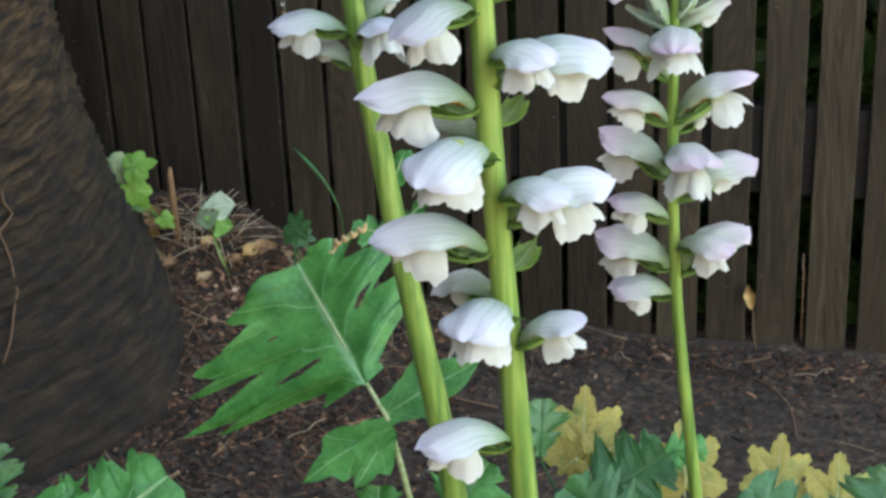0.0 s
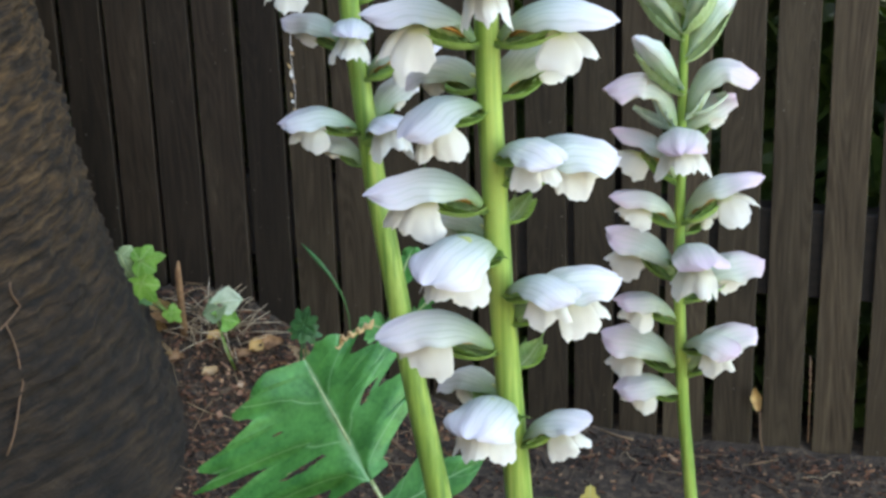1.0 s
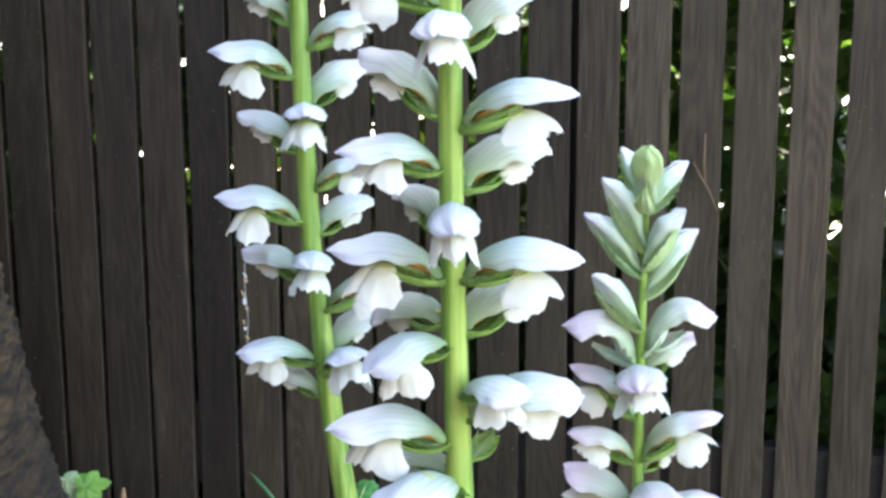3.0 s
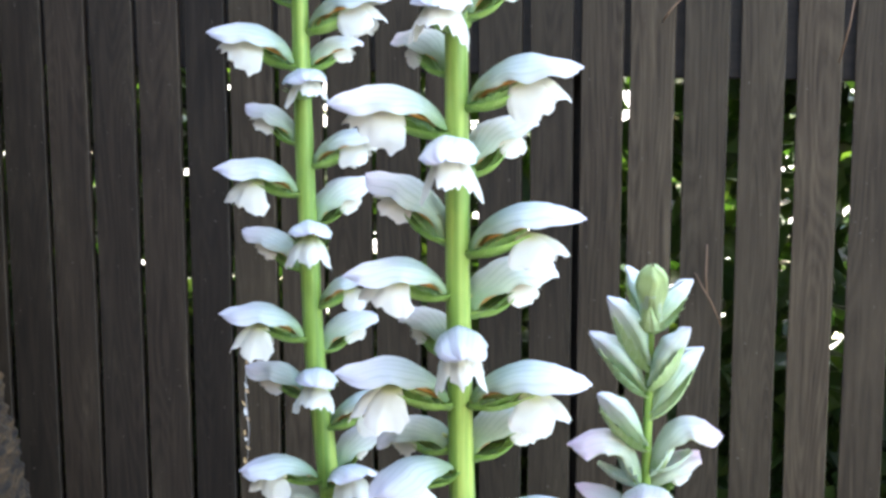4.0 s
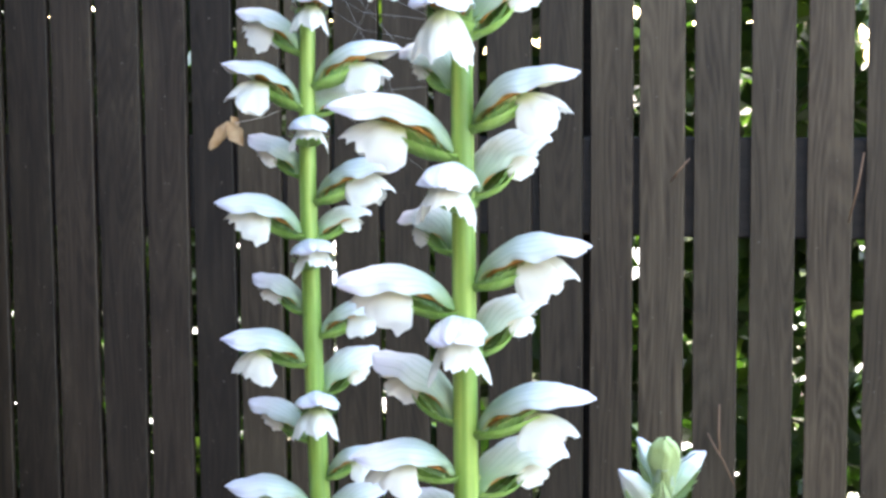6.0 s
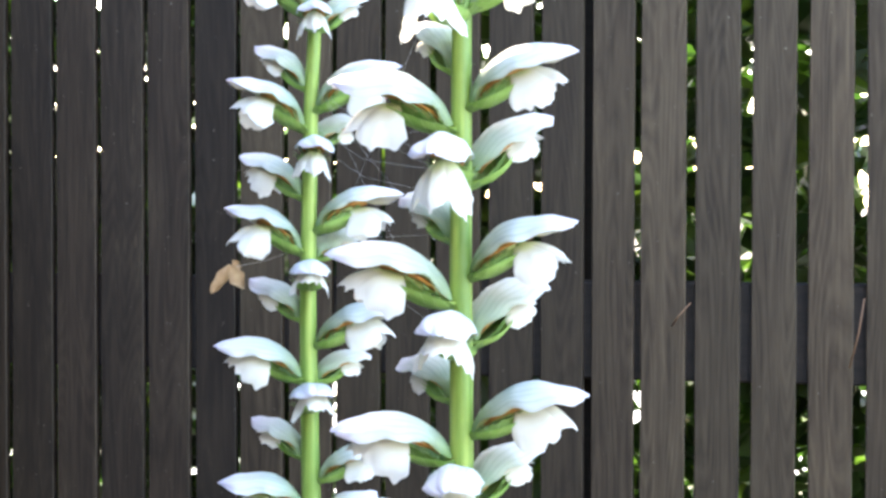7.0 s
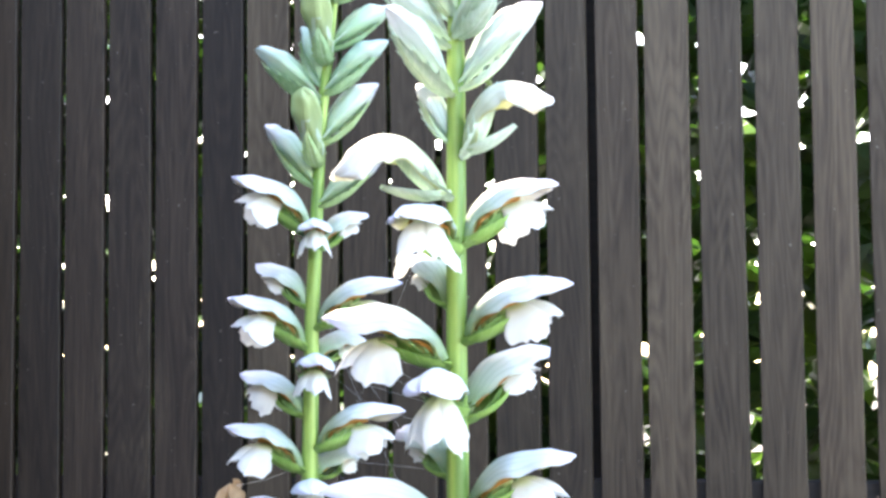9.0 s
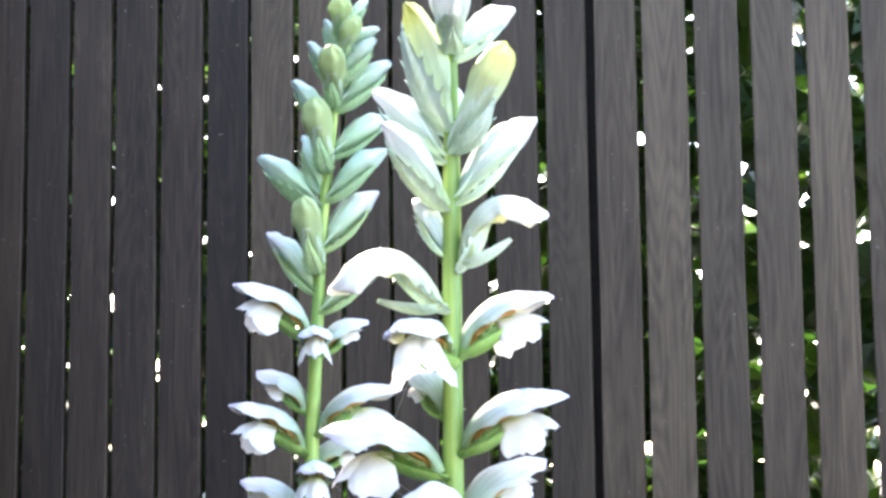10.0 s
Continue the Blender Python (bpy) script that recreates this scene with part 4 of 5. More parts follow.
BASAL = [((-0.03, 0), (-0.05, 0.085), 0.016, 0.026), ((-0.03, 0), (-0.045, -0.085), 0.016, 0.026), ((0.02, 0), (0.03, 0.105), 0.02, 0.032), ((0.02, 0), (0.035, -0.10), 0.02, 0.032),
         ((0.065, 0), (0.09, 0.085), 0.02, 0.03), ((0.065, 0), (0.095, -0.08), 0.02, 0.03), ((0.10, 0), (0.145, 0.045), 0.018, 0.026), ((0.10, 0), (0.15, -0.04), 0.018, 0.026), ((0.105, 0), (0.175, 0.0), 0.02, 0.026)]
PALM5 = [((0.0, 0), (-0.012, 0.036), 0.006, 0.012), ((0.0, 0), (-0.012, -0.036), 0.006, 0.012), ((0.004, 0), (0.034, 0.030), 0.007, 0.014), ((0.004, 0), (0.034, -0.030), 0.007, 0.014), ((0.004, 0), (0.052, 0.0), 0.010, 0.015)]

set_leaf(left_plant, (0.161, 0.98, 0.469), (-0.634, 0.575, 0.517), (-0.149, -0.747, 0.648), BIG, (-0.05, 0.135), LEAF, 0.6, (0.30, 0.93, 0.03), 3,
         "large glossy green deeply lobed acanthus leaf", 0.0025, leaflets=LOW_LEAFLETS, blade_from=-0.06, depth=0.46, sharp=2.6, tooth=0.27, sweep=0.20, holes=((0.44, 0.20, 0.035, 0.07), (0.30, 0.66, 0.02, 0.07), (0.62, 0.72, 0.012, 0.02)))


def basal(plant, foot, joint, u_dir, normal, scale, material, seed, label):
    lobes = [((a * scale, b * scale), (c * scale, d * scale), h * scale, w * scale) for (a, b), (c, d), h, w in BASAL]
    return set_leaf(plant, joint, u_dir, normal, lobes, (-0.05 * scale, 0.14 * scale), material, 0.9, foot, seed, label, 0.0021 * min(1.0, scale + 0.25), material if scale < 0.7 else None)


GREEN_LABEL = "glossy green lobed basal leaf"
basal(left_plant, (0.30, 0.93, 0.02), (-0.175, 0.95, 0.240), (0.58, 0.6, 0.36), (-0.15, -0.58, 0.78), 0.80, LEAF, 11, GREEN_LABEL)
basal(left_plant, (0.30, 0.93, 0.02), (-0.155, 0.93, 0.226), (-0.6, 0.45, 0.25), (0.0, -0.6, 0.75), 0.72, LEAF, 12, GREEN_LABEL)
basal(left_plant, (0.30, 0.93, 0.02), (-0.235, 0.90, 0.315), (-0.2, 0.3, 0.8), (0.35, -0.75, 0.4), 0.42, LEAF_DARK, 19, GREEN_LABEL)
basal(left_plant, (0.31, 0.92, 0.02), (0.19, 0.90, 0.330), (-0.1, 0.5, 0.6), (-0.1, -0.7, 0.6), 0.36, LEAF, 13, GREEN_LABEL)
basal(left_plant, (0.31, 0.92, 0.02), (0.26, 0.95, 0.345), (0.3, 0.5, 0.5), (0.1, -0.7, 0.6), 0.36, LEAF, 14, GREEN_LABEL)
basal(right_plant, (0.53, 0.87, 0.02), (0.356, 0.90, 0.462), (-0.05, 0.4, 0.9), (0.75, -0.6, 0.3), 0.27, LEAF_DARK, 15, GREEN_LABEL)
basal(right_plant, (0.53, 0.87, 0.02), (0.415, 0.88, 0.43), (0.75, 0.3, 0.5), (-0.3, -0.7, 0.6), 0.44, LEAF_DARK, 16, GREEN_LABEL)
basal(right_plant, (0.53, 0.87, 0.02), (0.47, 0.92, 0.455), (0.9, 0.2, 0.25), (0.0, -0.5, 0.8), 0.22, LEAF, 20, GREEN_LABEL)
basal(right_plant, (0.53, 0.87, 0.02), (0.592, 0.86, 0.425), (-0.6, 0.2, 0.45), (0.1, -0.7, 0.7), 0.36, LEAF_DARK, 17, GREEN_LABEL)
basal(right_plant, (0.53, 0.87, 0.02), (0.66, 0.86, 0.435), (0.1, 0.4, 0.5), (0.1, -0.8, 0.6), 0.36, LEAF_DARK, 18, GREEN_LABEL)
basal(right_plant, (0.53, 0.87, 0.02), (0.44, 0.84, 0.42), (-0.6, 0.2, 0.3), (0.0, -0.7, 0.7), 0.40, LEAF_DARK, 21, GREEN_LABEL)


# small spiny leaves and a dried curl low on the leaning stem
for k, (z, az, up, ln) in enumerate(((0.655, 175, 0.35, 0.034), (0.665, 20, 0.9, 0.032), (0.70, 60, 1.0, 0.036))):
    a = radians(az + ALONG_VIEW)
    small = [((p * ln / 0.16, q * ln / 0.16 * 0.7), (v * ln / 0.16, w * ln / 0.16 * 0.7), h * ln / 0.16, g * ln / 0.16) for (p, q), (v, w), h, g in BASAL]
    at = (along(LEFT_LINE, z) + 0.008 * math.cos(a), 0.92 + 0.008 * math.sin(a), z)
    set_leaf(left_plant, at, (math.cos(a), math.sin(a), up), (-up * math.cos(a), -0.5, 1), small, (0.0, ln * 0.8), LEAF, 2.0, (along(LEFT_LINE, z), 0.92, z - 0.004), 200 + k, "small spiny green stem leaf", 0.0012)
part("dried_curl", tube([Vector((0.199 - 0.0018 * k, 0.905 + 0.0028 * math.sin(k * 1.5), 0.670 - 0.00115 * k + 0.0028 * math.cos(k * 1.5) - (0.004 if k > 17 else 0))) - left_plant.location for k in range(21)], [0.0008] + [0.0019 + 0.0007 * math.sin(k * 1.3) for k in range(19)] + [0.001], 6), DEAD_TAN, left_plant, "dried curled brown flower remnant")


def palmate(plant, foot, joint, u_dir, normal, scale, material, seed, label, drop=2.0, shape=None, teeth=1.0):
    lobes = [((a * scale, b * scale), (c * scale, d * scale), h * scale, w * scale) for (a, b), (c, d), h, w in shape or PALM5]
    return set_leaf(plant, joint, u_dir, normal, lobes, (-0.004, 0.04 * scale), material, drop, foot, seed, label, 0.0009, material if material is LEAF_DARK or material is IVY else None, teeth)


yellowed = empty("yellowing_plant", (0.47, 1.0, 0), label="low plant with yellowed lobed leaves over soil", category="plant")
YELLOW_LABEL = "yellowed lobed leaf"
for k, (jx, jy, jz, ux, uy, uz, sc) in enumerate(((0.386, 0.95, 0.436, -0.05, 0.4, 0.8, 1.40), (0.405, 0.94, 0.436, 0.75, 0.25, 0.45, 0.85), (0.378, 0.94, 0.425, -0.5, -0.1, -0.5, 0.55),
                                                  (0.480, 0.97, 0.400, -0.15, 0.4, 0.8, 1.35), (0.565, 0.97, 0.405, 0.05, 0.4, 0.7, 1.15),
                                                  (0.622, 0.96, 0.392, 0.0, 0.4, 0.8, 1.25), (0.400, 0.90, 0.42, -0.2, 0.1, -0.4, 0.8))):
    palmate(yellowed, (0.47 + 0.02 * (k % 3), 1.0, 0.0), (jx, jy, jz), (ux, uy, uz), (0.05, -0.75, 0.55), sc * 0.8, LEAF_YELLOW, 40 + k, YELLOW_LABEL, teeth=0.9)

ivy = empty("ivy_plant", (-0.485, 1.90, ground_height(-0.485, 1.90)), label="small ivy plant with bright green leaves in litter", category="plant")
IVY_SHAPE = [((0.0, 0), (-0.010, 0.024), 0.010, 0.017), ((0.0, 0), (-0.010, -0.024), 0.010, 0.017), ((0.002, 0), (0.024, 0.022), 0.012, 0.019), ((0.002, 0), (0.024, -0.022), 0.012, 0.019), ((0.002, 0), (0.046, 0.0), 0.014, 0.024)]
OVAL_SHAPE = [((-0.004, 0), (0.050, 0.004), 0.014, 0.032)]
for k, (jx, jz, ux, uz, sc, mat_) in enumerate(((-0.480, 0.313, 0.95, 0.25, 0.95, IVY), (-0.512, 0.318, 0.25, -0.8, 0.95, IVY_GREY), (-0.482, 0.278, 0.35, -0.7, 0.95, IVY), (-0.495, 0.262, 0.5, -0.5, 0.8, LEAF_DARK), (-0.437, 0.232, 0.4, -0.5, 0.55, IVY))):
    palmate(ivy, (-0.485, 1.90, ground_height(-0.485, 1.90)), (jx, 1.81, jz), (ux, 0.15, uz), (0.1, -0.85, 0.5), sc, mat_, 60 + k, "green ivy leaf", 5.0, IVY_SHAPE, 0.15)
pale = empty("pale_seedling", (-0.35, 1.84, ground_height(-0.35, 1.84)), label="pale green seedling leaves among dry needles", category="plant")
for k, (jx, jz, ux, uz, sc, mat_) in enumerate(((-0.352, 0.258, 0.9, 0.12, 0.80, IVY_PALE), (-0.345, 0.254, -0.8, -0.35, 0.75, IVY_GREY), (-0.350, 0.240, 0.8, -0.25, 0.70, IVY))):
    palmate(pale, (-0.35, 1.84, ground_height(-0.35, 1.84)), (jx, 1.80 - 0.004 * k, jz), (ux, 0.1, uz), (0.1, -0.8, 0.6), sc, mat_, 70 + k, "pale green leaf", 3.0, OVAL_SHAPE, 0.2)
sprout = empty("green_sprout", (-0.225, 1.84, ground_height(-0.225, 1.84)), label="small green sprout against the fence boards", category="plant")
for k, (dx, dz, ux, uz, sc) in enumerate(((0.0, 0.0, 0.25, 0.9, 0.62), (0.004, -0.012, 0.9, -0.2, 0.50), (-0.006, -0.010, -0.9, -0.1, 0.46))):
    palmate(sprout, (-0.225, 1.84, ground_height(-0.225, 1.84)), (-0.225 + dx, 1.825, 0.222 + dz), (ux, 0.2, uz), (0, -0.85, 0.5), sc, LEAF_DARK, 80 + k, "small dark green leaf", 3.0, None, 0.3)
blade = empty("grass_blade", (-0.205, 1.985, 0.2), label="dark green grass blade leaning on the fence", category="grass blade")
part("blade", tube([Vector((-0.205 - 0.075 * t, 1.984 - 0.006 * math.sin(3 * t), 0.12 + 0.17 * t ** 0.35)) - blade.location for t in (0, 0.03, 0.1, 0.2, 0.4, 0.6, 0.8, 1.0)], [0.001, 0.0012, 0.0016, 0.002, 0.003, 0.0036, 0.003, 0.0005], 6), LEAF_DARK, blade)


# ---- litter ----
tagged(new("stick", mesh_of("stick", tube([(-0.44, 1.86, 0.16), (-0.436, 1.85, 0.24), (-0.432, 1.84, 0.285), (-0.430, 1.84, 0.305)], [0.006, 0.0055, 0.005, 0.002], 7), DEAD_BROWN)), "short reddish brown stick standing in the litter", "stick")
def scatter(count, seed, near):
    r = random.Random(seed)
    out = []
    while len(out) < count:
        x, y = r.uniform(-0.85, 1.1), r.uniform(1.1, 1.98)
        w = math.exp(-((x + 0.36) / 0.30) ** 2 - ((y - 1.75) / 0.28) ** 2) * near + 0.30 * math.exp(-((y - 1.94) / 0.07) ** 2) + 0.040
        if r.random() < w:
            out.append((x, y, r))
    return out


def build_mulch():
    verts, faces = [], []
    for x, y, r in scatter(15000, 5, 1.0):
        big = 0.45 + 1.1 * r.random() ** 3
        ln, w, h = big * r.uniform(0.002, 0.010), big * r.uniform(0.0010, 0.0036), r.uniform(0.0006, 0.002)
        m = Matrix.Translation((x, y, ground_height(x, y) + 0.001 + h)) @ Euler((r.uniform(-0.5, 0.5), r.uniform(-0.5, 0.5), r.uniform(0, 6.3))).to_matrix().to_4x4()
        o = len(verts)
        for sx, sy, sz in ((-1, -.6, -1), (1, -1, -1), (.8, 1, -1), (-.7, .8, -1), (-.8, -.5, 1), (.9, -.8, .8), (.6, .8, 1), (-.6, .6, .8)):
            verts.append(m @ Vector((sx * ln * r.uniform(.7, 1.2), sy * w, sz * h)))
        faces += [tuple(o + k for k in f) for f in ((4, 5, 6, 7), (0, 1, 5, 4), (1, 2, 6, 5), (2, 3, 7, 6), (3, 0, 4, 7))]
    me = bpy.data.meshes.new("mulch")
    me.from_pydata(verts, [], faces)
    me.materials.append(MULCH)
    tagged(new("bark_mulch", me), "reddish brown bark chips scattered over the soil", "mulch", kind="stuff")


def build_needles():
    bm = bmesh.new()
    for x, y, r in scatter(330, 9, 0.8):
        a, ln = r.uniform(0, 6.3), r.uniform(0.03, 0.10)
        bend = r.uniform(-0.5, 0.5)
        pts = []
        for k in range(5):
            t = k / 4 - 0.5
            px, py = x + math.cos(a + bend * t) * ln * t, y + math.sin(a + bend * t) * ln * t
            py = min(py, 1.985)
            pts.append((px, py, ground_height(px, py) + 0.004 + 0.006 * r.random()))
        tube(pts, [0.0004 + 0.0003 * r.random()] * 5, 4, bm)
    for pts in ([(0.436, 1.896), (0.472, 1.873), (0.500, 1.847), (0.524, 1.801), (0.535, 1.762), (0.543, 1.716)], [(0.204, 1.985), (0.235, 1.975), (0.26, 1.965)], [(-0.007, 1.896), (0.03, 1.888), (0.059, 1.889)], [(-0.05, 1.724), (0.03, 1.728), (0.108, 1.72)], [(0.383, 1.913), (0.41, 1.903), (0.435, 1.905)]):
        tube([(x, y, ground_height(x, y) + 0.006) for x, y in pts], [0.0016] * len(pts), 5, bm)
    tagged(new("dry_needles", mesh_of("needles", bm, STRAW)), "dry straw-coloured pine needles lying on the mulch", "dry needles", kind="stuff")


def build_tuft():
    bm = bmesh.new()
    r = random.Random(3)
    for k in range(75):
        x, y = r.gauss(-0.405, 0.024), r.gauss(1.895, 0.02)
        z = ground_height(x, y)
        a, up, ln = r.uniform(0, 6.3), r.uniform(0.1, 1.1), r.uniform(0.04, 0.11)
        pts = [(x + math.cos(a) * ln * t * (1 - 0.5 * up), min(1.985, y + math.sin(a) * ln * t * (1 - 0.5 * up)), z + 0.003 + ln * up * t * (1.2 - 0.5 * t) * 0.8) for t in (0, 0.3, 0.6, 1.0)]
        tube(pts, [0.0007, 0.0008, 0.0007, 0.0004], 4, bm)
    tagged(new("straw_tuft", mesh_of("straw", bm, STRAW_PALE)), "tangled tuft of pale dry straw on the mound", "dry straw", kind="stuff")


def build_fragments():
    """Broken pieces of dry leaf and bark, curled, thick on the mound."""
    bm = bmesh.new()
    r = random.Random(21)
    for _ in range(190):
        x, y = r.gauss(-0.31, 0.075), min(1.97, r.gauss(1.86, 0.06))
        a, ln, w = r.uniform(0, 6.3), r.uniform(0.003, 0.011), r.uniform(0.002, 0.005)
        m = Matrix.Translation((x, y, ground_height(x, y) + 0.006 + 0.4 * w)) @ Euler((r.uniform(-0.7, 0.7), r.uniform(-0.6, 0.6), a)).to_matrix().to_4x4()
        curl = r.uniform(0.1, 0.5)
        grid = [[bm.verts.new(m @ Vector((ln * i * r.uniform(0.7, 1.1), w * j * r.uniform(0.6, 1.1), curl * w * (j * j + 0.5 * i * i) + r.uniform(-0.0008, 0.0008)))) for j in (-1, -0.3, 0.4, 1)] for i in (-1, -0.4, 0.3, 1)]
        for p, q in zip(grid, grid[1:]):
            for k in range(3):
                bm.faces.new((p[k], p[k + 1], q[k + 1], q[k]))
    tagged(new("leaf_litter", mesh_of("litter", bm, FRAGMENT)), "broken pinkish brown pieces of dry leaf on the mound", "leaf litter", kind="stuff")


build_mulch()
build_fragments()
build_needles()
build_tuft()
branch = [(-0.275, 1.93), (-0.225, 1.90), (-0.165, 1.865), (-0.10, 1.845), (-0.06, 1.82)]
tagged(new("fallen_branch", mesh_of("branch", tube([(x, y, ground_height(x, y) + 0.012 - 0.003 * k) for k, (x, y) in enumerate(branch)], [0.0045, 0.0058, 0.0055, 0.0042, 0.0022], 7, ridge=0.12), STRAW)), "dry brown fallen branch lying on the mound", "branch")


def dead_leaf_mesh(length, width, curl, seed):
    r = random.Random(seed)
    ph = r.uniform(0, 6)

    def fn(u, v):
        s = v * 2 - 1
        w = width * math.sin(math.pi * (0.03 + 0.94 * u)) ** 0.8 * (1 + 0.12 * math.sin(13 * u + ph))
        return Vector(((u - 0.5) * length, w * s, curl * (s * s) * width + curl * 0.3 * length * (u - 0.5) ** 2 + 0.06 * width * math.sin(6 * u + 4 * s + ph)))

    return sheet(fn, 12, 6)


def litter_leaf(name, x, y, length, width, turn, tilt, material, seed, label):
    bm = dead_leaf_mesh(length, width, 0.6, seed)
    ob = tagged(new(name, mesh_of(name, bm, material)), label, "dead leaf", "dead leaves in the litter")
    ob.matrix_world = pose(x, y, ground_height(x, y) + 0.008, tilt, 0, turn)


BROWN_LABEL = "curled brown dead leaf lying on the mulch"
for k, (x, y, ln, w, tr, tilt) in enumerate(((-0.47, 1.80, 0.06, 0.014, 5, 25), (-0.45, 1.75, 0.06, 0.013, -15, 20), (-0.33, 1.79, 0.035, 0.012, 40, 10), (-0.25, 1.85, 0.08, 0.014, -30, 30), (-0.43, 1.74, 0.055, 0.012, 10, 20), (-0.44, 1.69, 0.045, 0.011, -5, 15), (-0.26, 1.80, 0.07, 0.013, -40, 25), (-0.22, 1.77, 0.06, 0.012, -35, 30), (-0.24, 1.73, 0.055, 0.011, -20, 10), (-0.36, 1.74, 0.03, 0.010, 60, 20), (-0.30, 1.84, 0.05, 0.012, 20, 35))):
    litter_leaf("dead_leaf", x - 0.02, y + 0.07, ln, w, tr, tilt, (DEAD_BROWN, DEAD)[k % 2], 90 + k, BROWN_LABEL)

for k, (x, y, ln, w, tr, tilt) in enumerate(((-0.495, 1.86, 0.050, 0.013, 4, 35), (-0.500, 1.90, 0.055, 0.012, -8, 30), (-0.395, 1.87, 0.028, 0.010, 60, 30), (-0.335, 1.89, 0.030, 0.012, 70, 40))):
    litter_leaf("dead_leaf", x, y, ln, w, tr, tilt, DEAD_GOLD, 140 + k, "golden tan dead leaf lying on the mulch")

# a dead leaf caught on a thread beside the left spike
hung = empty("hanging_dead_leaf", (0.111, 0.92, 1.285), label="pale brown dead leaf hanging on a spider thread", category="dead leaf")
for k, (rz, ry, ln, w) in enumerate(((200, 55, 0.028, 0.006), (-20, 50, 0.024, 0.0065), (80, -10, 0.012, 0.005))):
    ob = part("leaf_flap", dead_leaf_mesh(ln, w, 0.5, 120 + k), DEAD, hung)
    ob.matrix_local = pose(0, 0, 0, 0, 0, rz) @ pose(ln * 0.45 * math.cos(radians(ry)), 0, -ln * 0.45 * math.sin(radians(ry)) + 0.006, 60, ry, 0)
part("thread", tube([(0, 0, 0.006), (0.03, 0, 0.012), (0.066, 0, 0.025)], [0.00025] * 3, 4), WEB, hung, "thin grey spider thread")

# ---- twigs caught on the boards, and a torn web ----
for pts in ([(0.607, 1.985, 1.215), (0.600, 1.975, 1.17), (0.588, 1.990, 1.12)], [(0.372, 1.992, 1.205), (0.357, 1.975, 1.187), (0.346, 1.994, 1.172)],
            [(0.400, 1.996, 0.818), (0.412, 1.980, 0.802), (0.425, 1.978, 0.782), (0.440, 1.992, 0.742)], [(0.416, 1.996, 0.86), (0.417, 1.980, 0.82), (0.419, 1.982, 0.79)], [(0.524, 1.992, 0.165), (0.526, 1.985, 0.13), (0.527, 1.990, 0.02)], [(0.452, 1.992, 0.068), (0.455, 1.978, 0.03), (0.461, 1.970, 0.006)]):
    tagged(new("twig", mesh_of("twig", tube(pts, [0.0011, 0.0014, 0.0012, 0.0010][:len(pts)], 5), STRAW)), "thin dry twig caught against a fence board", "twig", "twigs on the fence")
scrap = tagged(new("dead_leaf", mesh_of("dead_leaf", dead_leaf_mesh(0.040, 0.0085, 0.7, 301), DEAD_GOLD)), "small curled orange-brown leaf stuck between fence boards", "dead leaf", "dead leaves in the litter")
scrap.matrix_world = pose(0.447, 1.990, 0.088, 90, 80, 0)
debris = empty("web_debris", (-0.278, 1.985, 0.57), label="torn grey web holding dry flakes on the fence boards", category="spider web")
dr = random.Random(5)
part("thread", tube([(0.001, 0.002, 0.085), (-0.001, 0, 0.03), (0.003, 0, -0.03), (-0.002, 0.002, -0.085)], [0.0004] * 4, 4), WEB, debris, "thin grey web thread")
for k in range(11):
    ob = part("flake", dead_leaf_mesh(dr.uniform(0.006, 0.014), dr.uniform(0.0015, 0.003), 0.6, 400 + k), (DEAD, DEAD_TAN, WEB)[k % 3], debris)
    ob.matrix_local = pose(dr.uniform(-0.004, 0.005), dr.uniform(-0.002, 0.001), 0.078 - 0.0155 * k + dr.uniform(-0.005, 0.005), 90, dr.uniform(40, 110), 0)
web = empty("spider_web", (0.30, 0.80, 1.38), label="thin torn grey spider web between two spikes", category="spider web")
wr = random.Random(77)
for k in range(10):
    a = Vector((along(LEFT_LINE, 1.38) - 0.30 + 0.006, 0.12, wr.uniform(-0.10, 0.10)))
    b = Vector((along(MAIN_LINE, 1.38) - 0.30 - 0.02, -0.27, wr.uniform(-0.12, 0.09)))
    mid = a.lerp(b, 0.5) + Vector((0, 0, -0.012 * wr.random()))
    part("thread", tube([a, mid, b], [0.00007] * 3, 3), WEB, web)

# ---- what lies behind the fence ----
def build_hedge(name, x0, x1, y0, y1, z1, count, seed):
    r = random.Random(seed)
    verts, faces = [], []
    for _ in range(count):
        x, y = r.uniform(x0, x1), r.uniform(y0, y1)
        z = (z1 + 0.9 * (y - y0)) * r.random() ** 0.9
        if noise.noise((x * 12.0, y * 0.8, z * 15.0 + seed)) + 0.30 * noise.noise((x * 34.0, y * 1.5, z * 38.0 + seed)) < -0.59 + max(0, min(1, (z - 0.9) / 0.6)) * (0.020 + 0.200 * max(0, min(1, (x - 0.05) / 0.5))) and z > 0.5:
            continue
        s = r.uniform(0.03, 0.07)
        m = Matrix.Translation((x, y, z)) @ Euler((r.uniform(0, 6.3), r.uniform(-0.8, 0.8), r.uniform(0, 6.3))).to_matrix().to_4x4()
        o = len(verts)
        for px, py, pz in ((-1, 0, 0), (-.2, -.5, .12), (1, 0, -.1), (-.2, .5, .12), (.4, 0, .0)):
            verts.append(m @ Vector((px * s, py * s, pz * s)))
        faces += [(o, o + 1, o + 4), (o + 1, o + 2, o + 4), (o + 2, o + 3, o + 4), (o + 3, o, o + 4)]
    me = bpy.data.meshes.new(name)
    me.from_pydata(verts, [], faces)
    me.materials.append(HEDGE)
    return tagged(new(name, me), "leafy green %s growing close behind the fence" % name, name, kind="stuff")


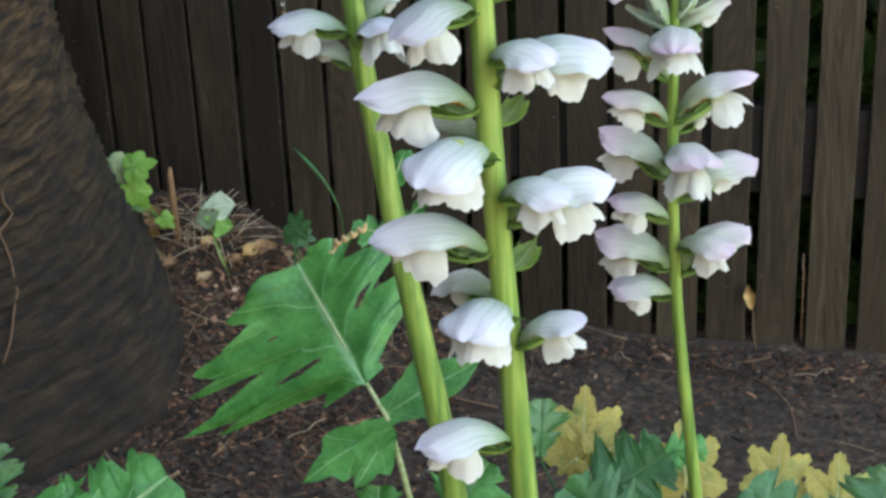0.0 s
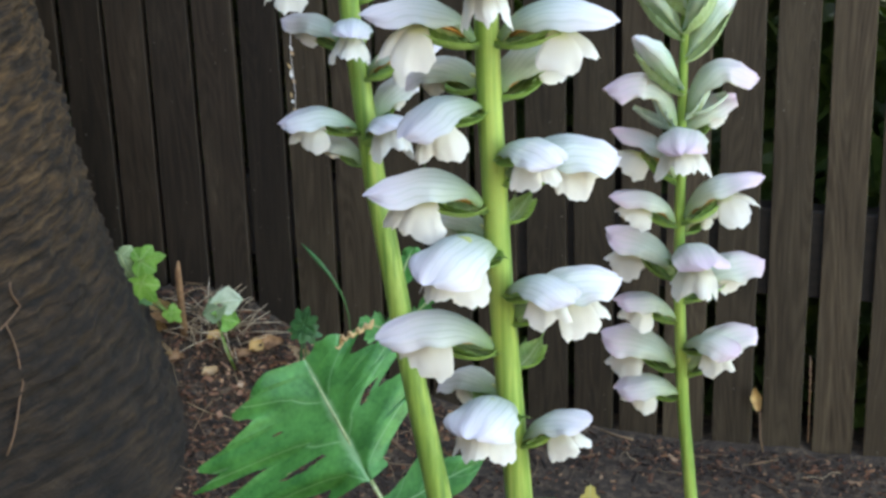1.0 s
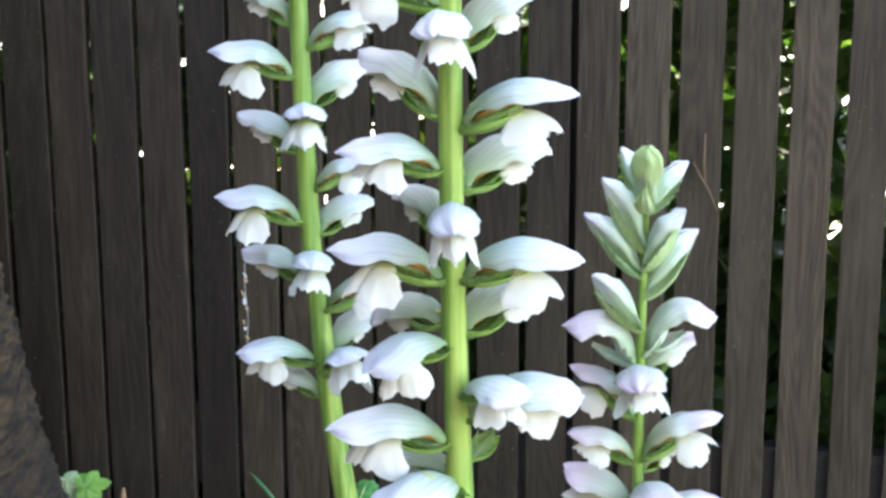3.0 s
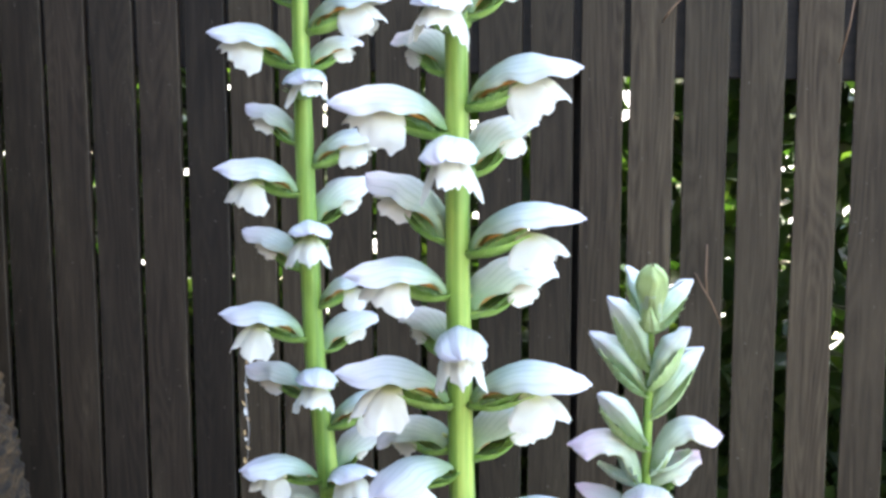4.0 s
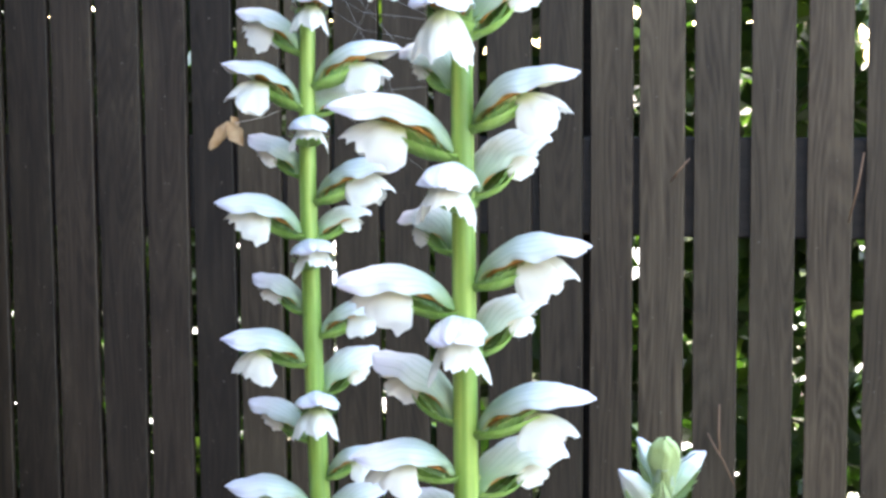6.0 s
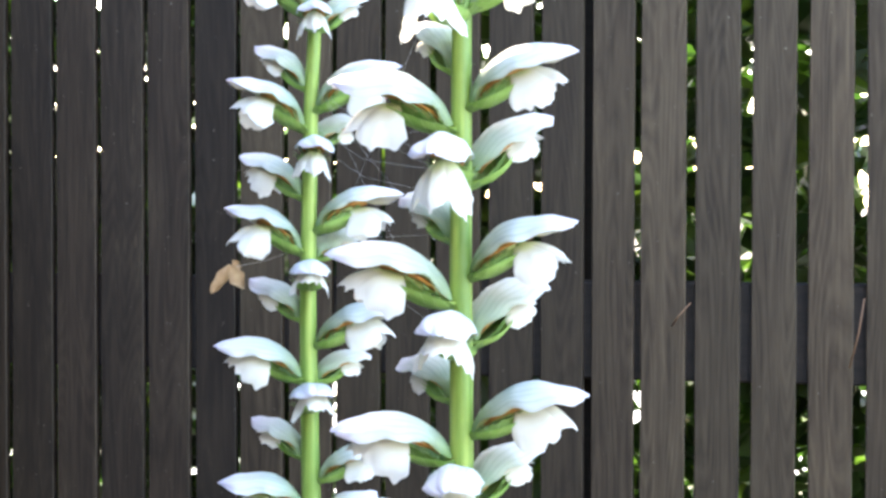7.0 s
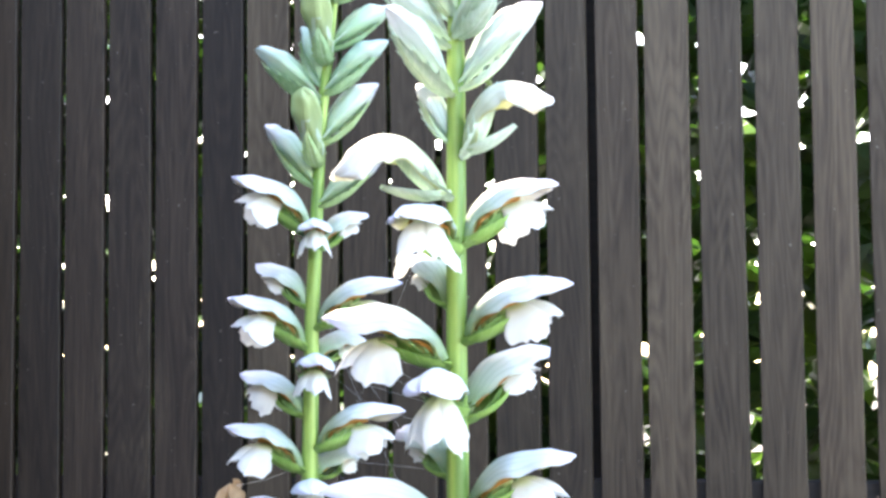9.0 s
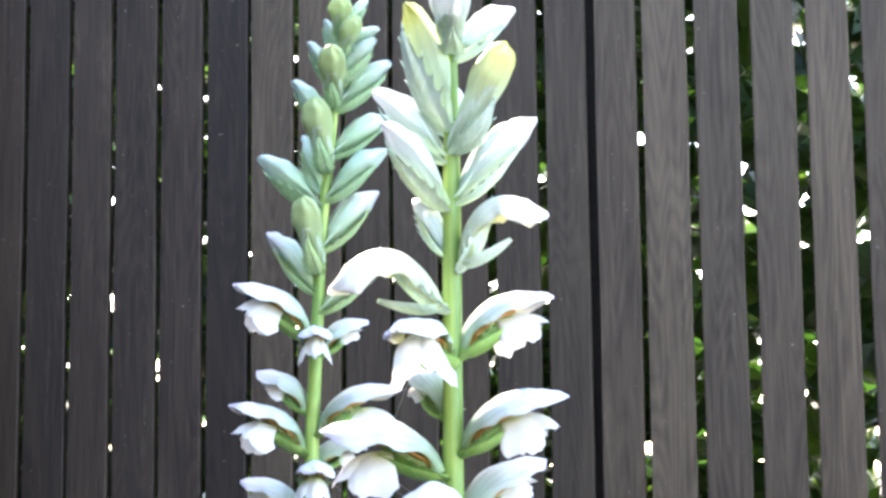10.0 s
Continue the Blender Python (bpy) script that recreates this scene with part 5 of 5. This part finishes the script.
build_hedge("shrubs", -2.4, 1.9, 2.15, 2.75, 2.88, 42000, 4)
build_hedge("undergrowth", -2.2, 1.9, 2.09, 2.32, 0.45, 13000, 9)

# ---- fence: rails, then the boards ----
fence = empty("fence", (0, 2.0, 0), label="dark brown stained fence of upright wooden boards", category="fence")
FENCE_TOP = 2.38


def bar(sx, sy, sz, bevel):
    bm = bmesh.new()
    bmesh.ops.create_cube(bm, size=1, matrix=Matrix.Diagonal((sx, sy, sz, 1)))
    bmesh.ops.bevel(bm, geom=bm.edges[:], offset=bevel, segments=1, affect="EDGES")
    return bm


for z in (0.32, 1.163, 2.20):
    part("rail", bar(6.6, 0.038, 0.14, 0.003), RAIL, fence, "dark horizontal wooden rail", smooth=False).location = (0.4, 0.0335, z)
for x in (-2.2, 0.2, 2.6):
    part("post", bar(0.09, 0.09, 2.3, 0.004), RAIL, fence, smooth=False).location = (x + 0.0015, 0.0985, 1.15)


def board_mesh(seed, half, material):
    r = random.Random(seed)
    n = 10
    bm = bmesh.new()
    rings = []
    for i in range(n + 1):
        z = (FENCE_TOP + 0.04) * i / n
        l, g = -half + 0.0010 * r.uniform(-1, 1), half + 0.0010 * r.uniform(-1, 1)
        e = 0.0013
        rings.append([bm.verts.new(p) for p in ((l, e, z), (l + e, 0, z), (g - e, 0, z), (g, e, z), (g, 0.013, z), (l, 0.013, z))])
    for a, b in zip(rings, rings[1:]):
        for k in range(6):
            bm.faces.new((a[k], a[(k + 1) % 6], b[(k + 1) % 6], b[k]))
    bm.faces.new(rings[0][::-1])
    bm.faces.new(rings[-1])
    return mesh_of("board", bm, material, False)


# gaps between boards: centre and width; outside this stretch the boards go on evenly
GAPS = [(-0.678, 0.0105), (-0.600, 0.009), (-0.527, 0.008), (-0.4495, 0.008), (-0.374, 0.0105), (-0.3015, 0.008), (-0.227, 0.009), (-0.1525, 0.008), (-0.078, 0.0085),
        (-0.002, 0.011), (0.0755, 0.015), (0.1525, 0.0115), (0.225, 0.012), (0.295, 0.0105), (0.3705, 0.015), (0.447, 0.016), (0.5235, 0.0185), (0.601, 0.018)]
edges = [(-0.678 - 0.076 * k, 0.010) for k in range(24, 0, -1)] + GAPS + [(0.601 + 0.077 * k, 0.018) for k in range(1, 32)]
for i, ((x0, w0), (x1, w1)) in enumerate(zip(edges, edges[1:])):
    r = random.Random(1000 + i)
    half = (x1 - w1 / 2 - x0 - w0 / 2) / 2
    # Tone steps down to the left, part weathering, part shade put into the colour.
    ob = new("board", board_mesh(i, half, WEATHERED_LIT if i > 36 else MID_TONE if i > 28 else WOOD))
    ob.parent = fence
    ob.location = ((x0 + w0 / 2 + x1 - w1 / 2) / 2, r.uniform(0.0, 0.0015), -0.04 + r.uniform(-0.01, 0.01))
    ob.rotation_euler = (0, radians(r.uniform(-0.05, 0.05)), 0)
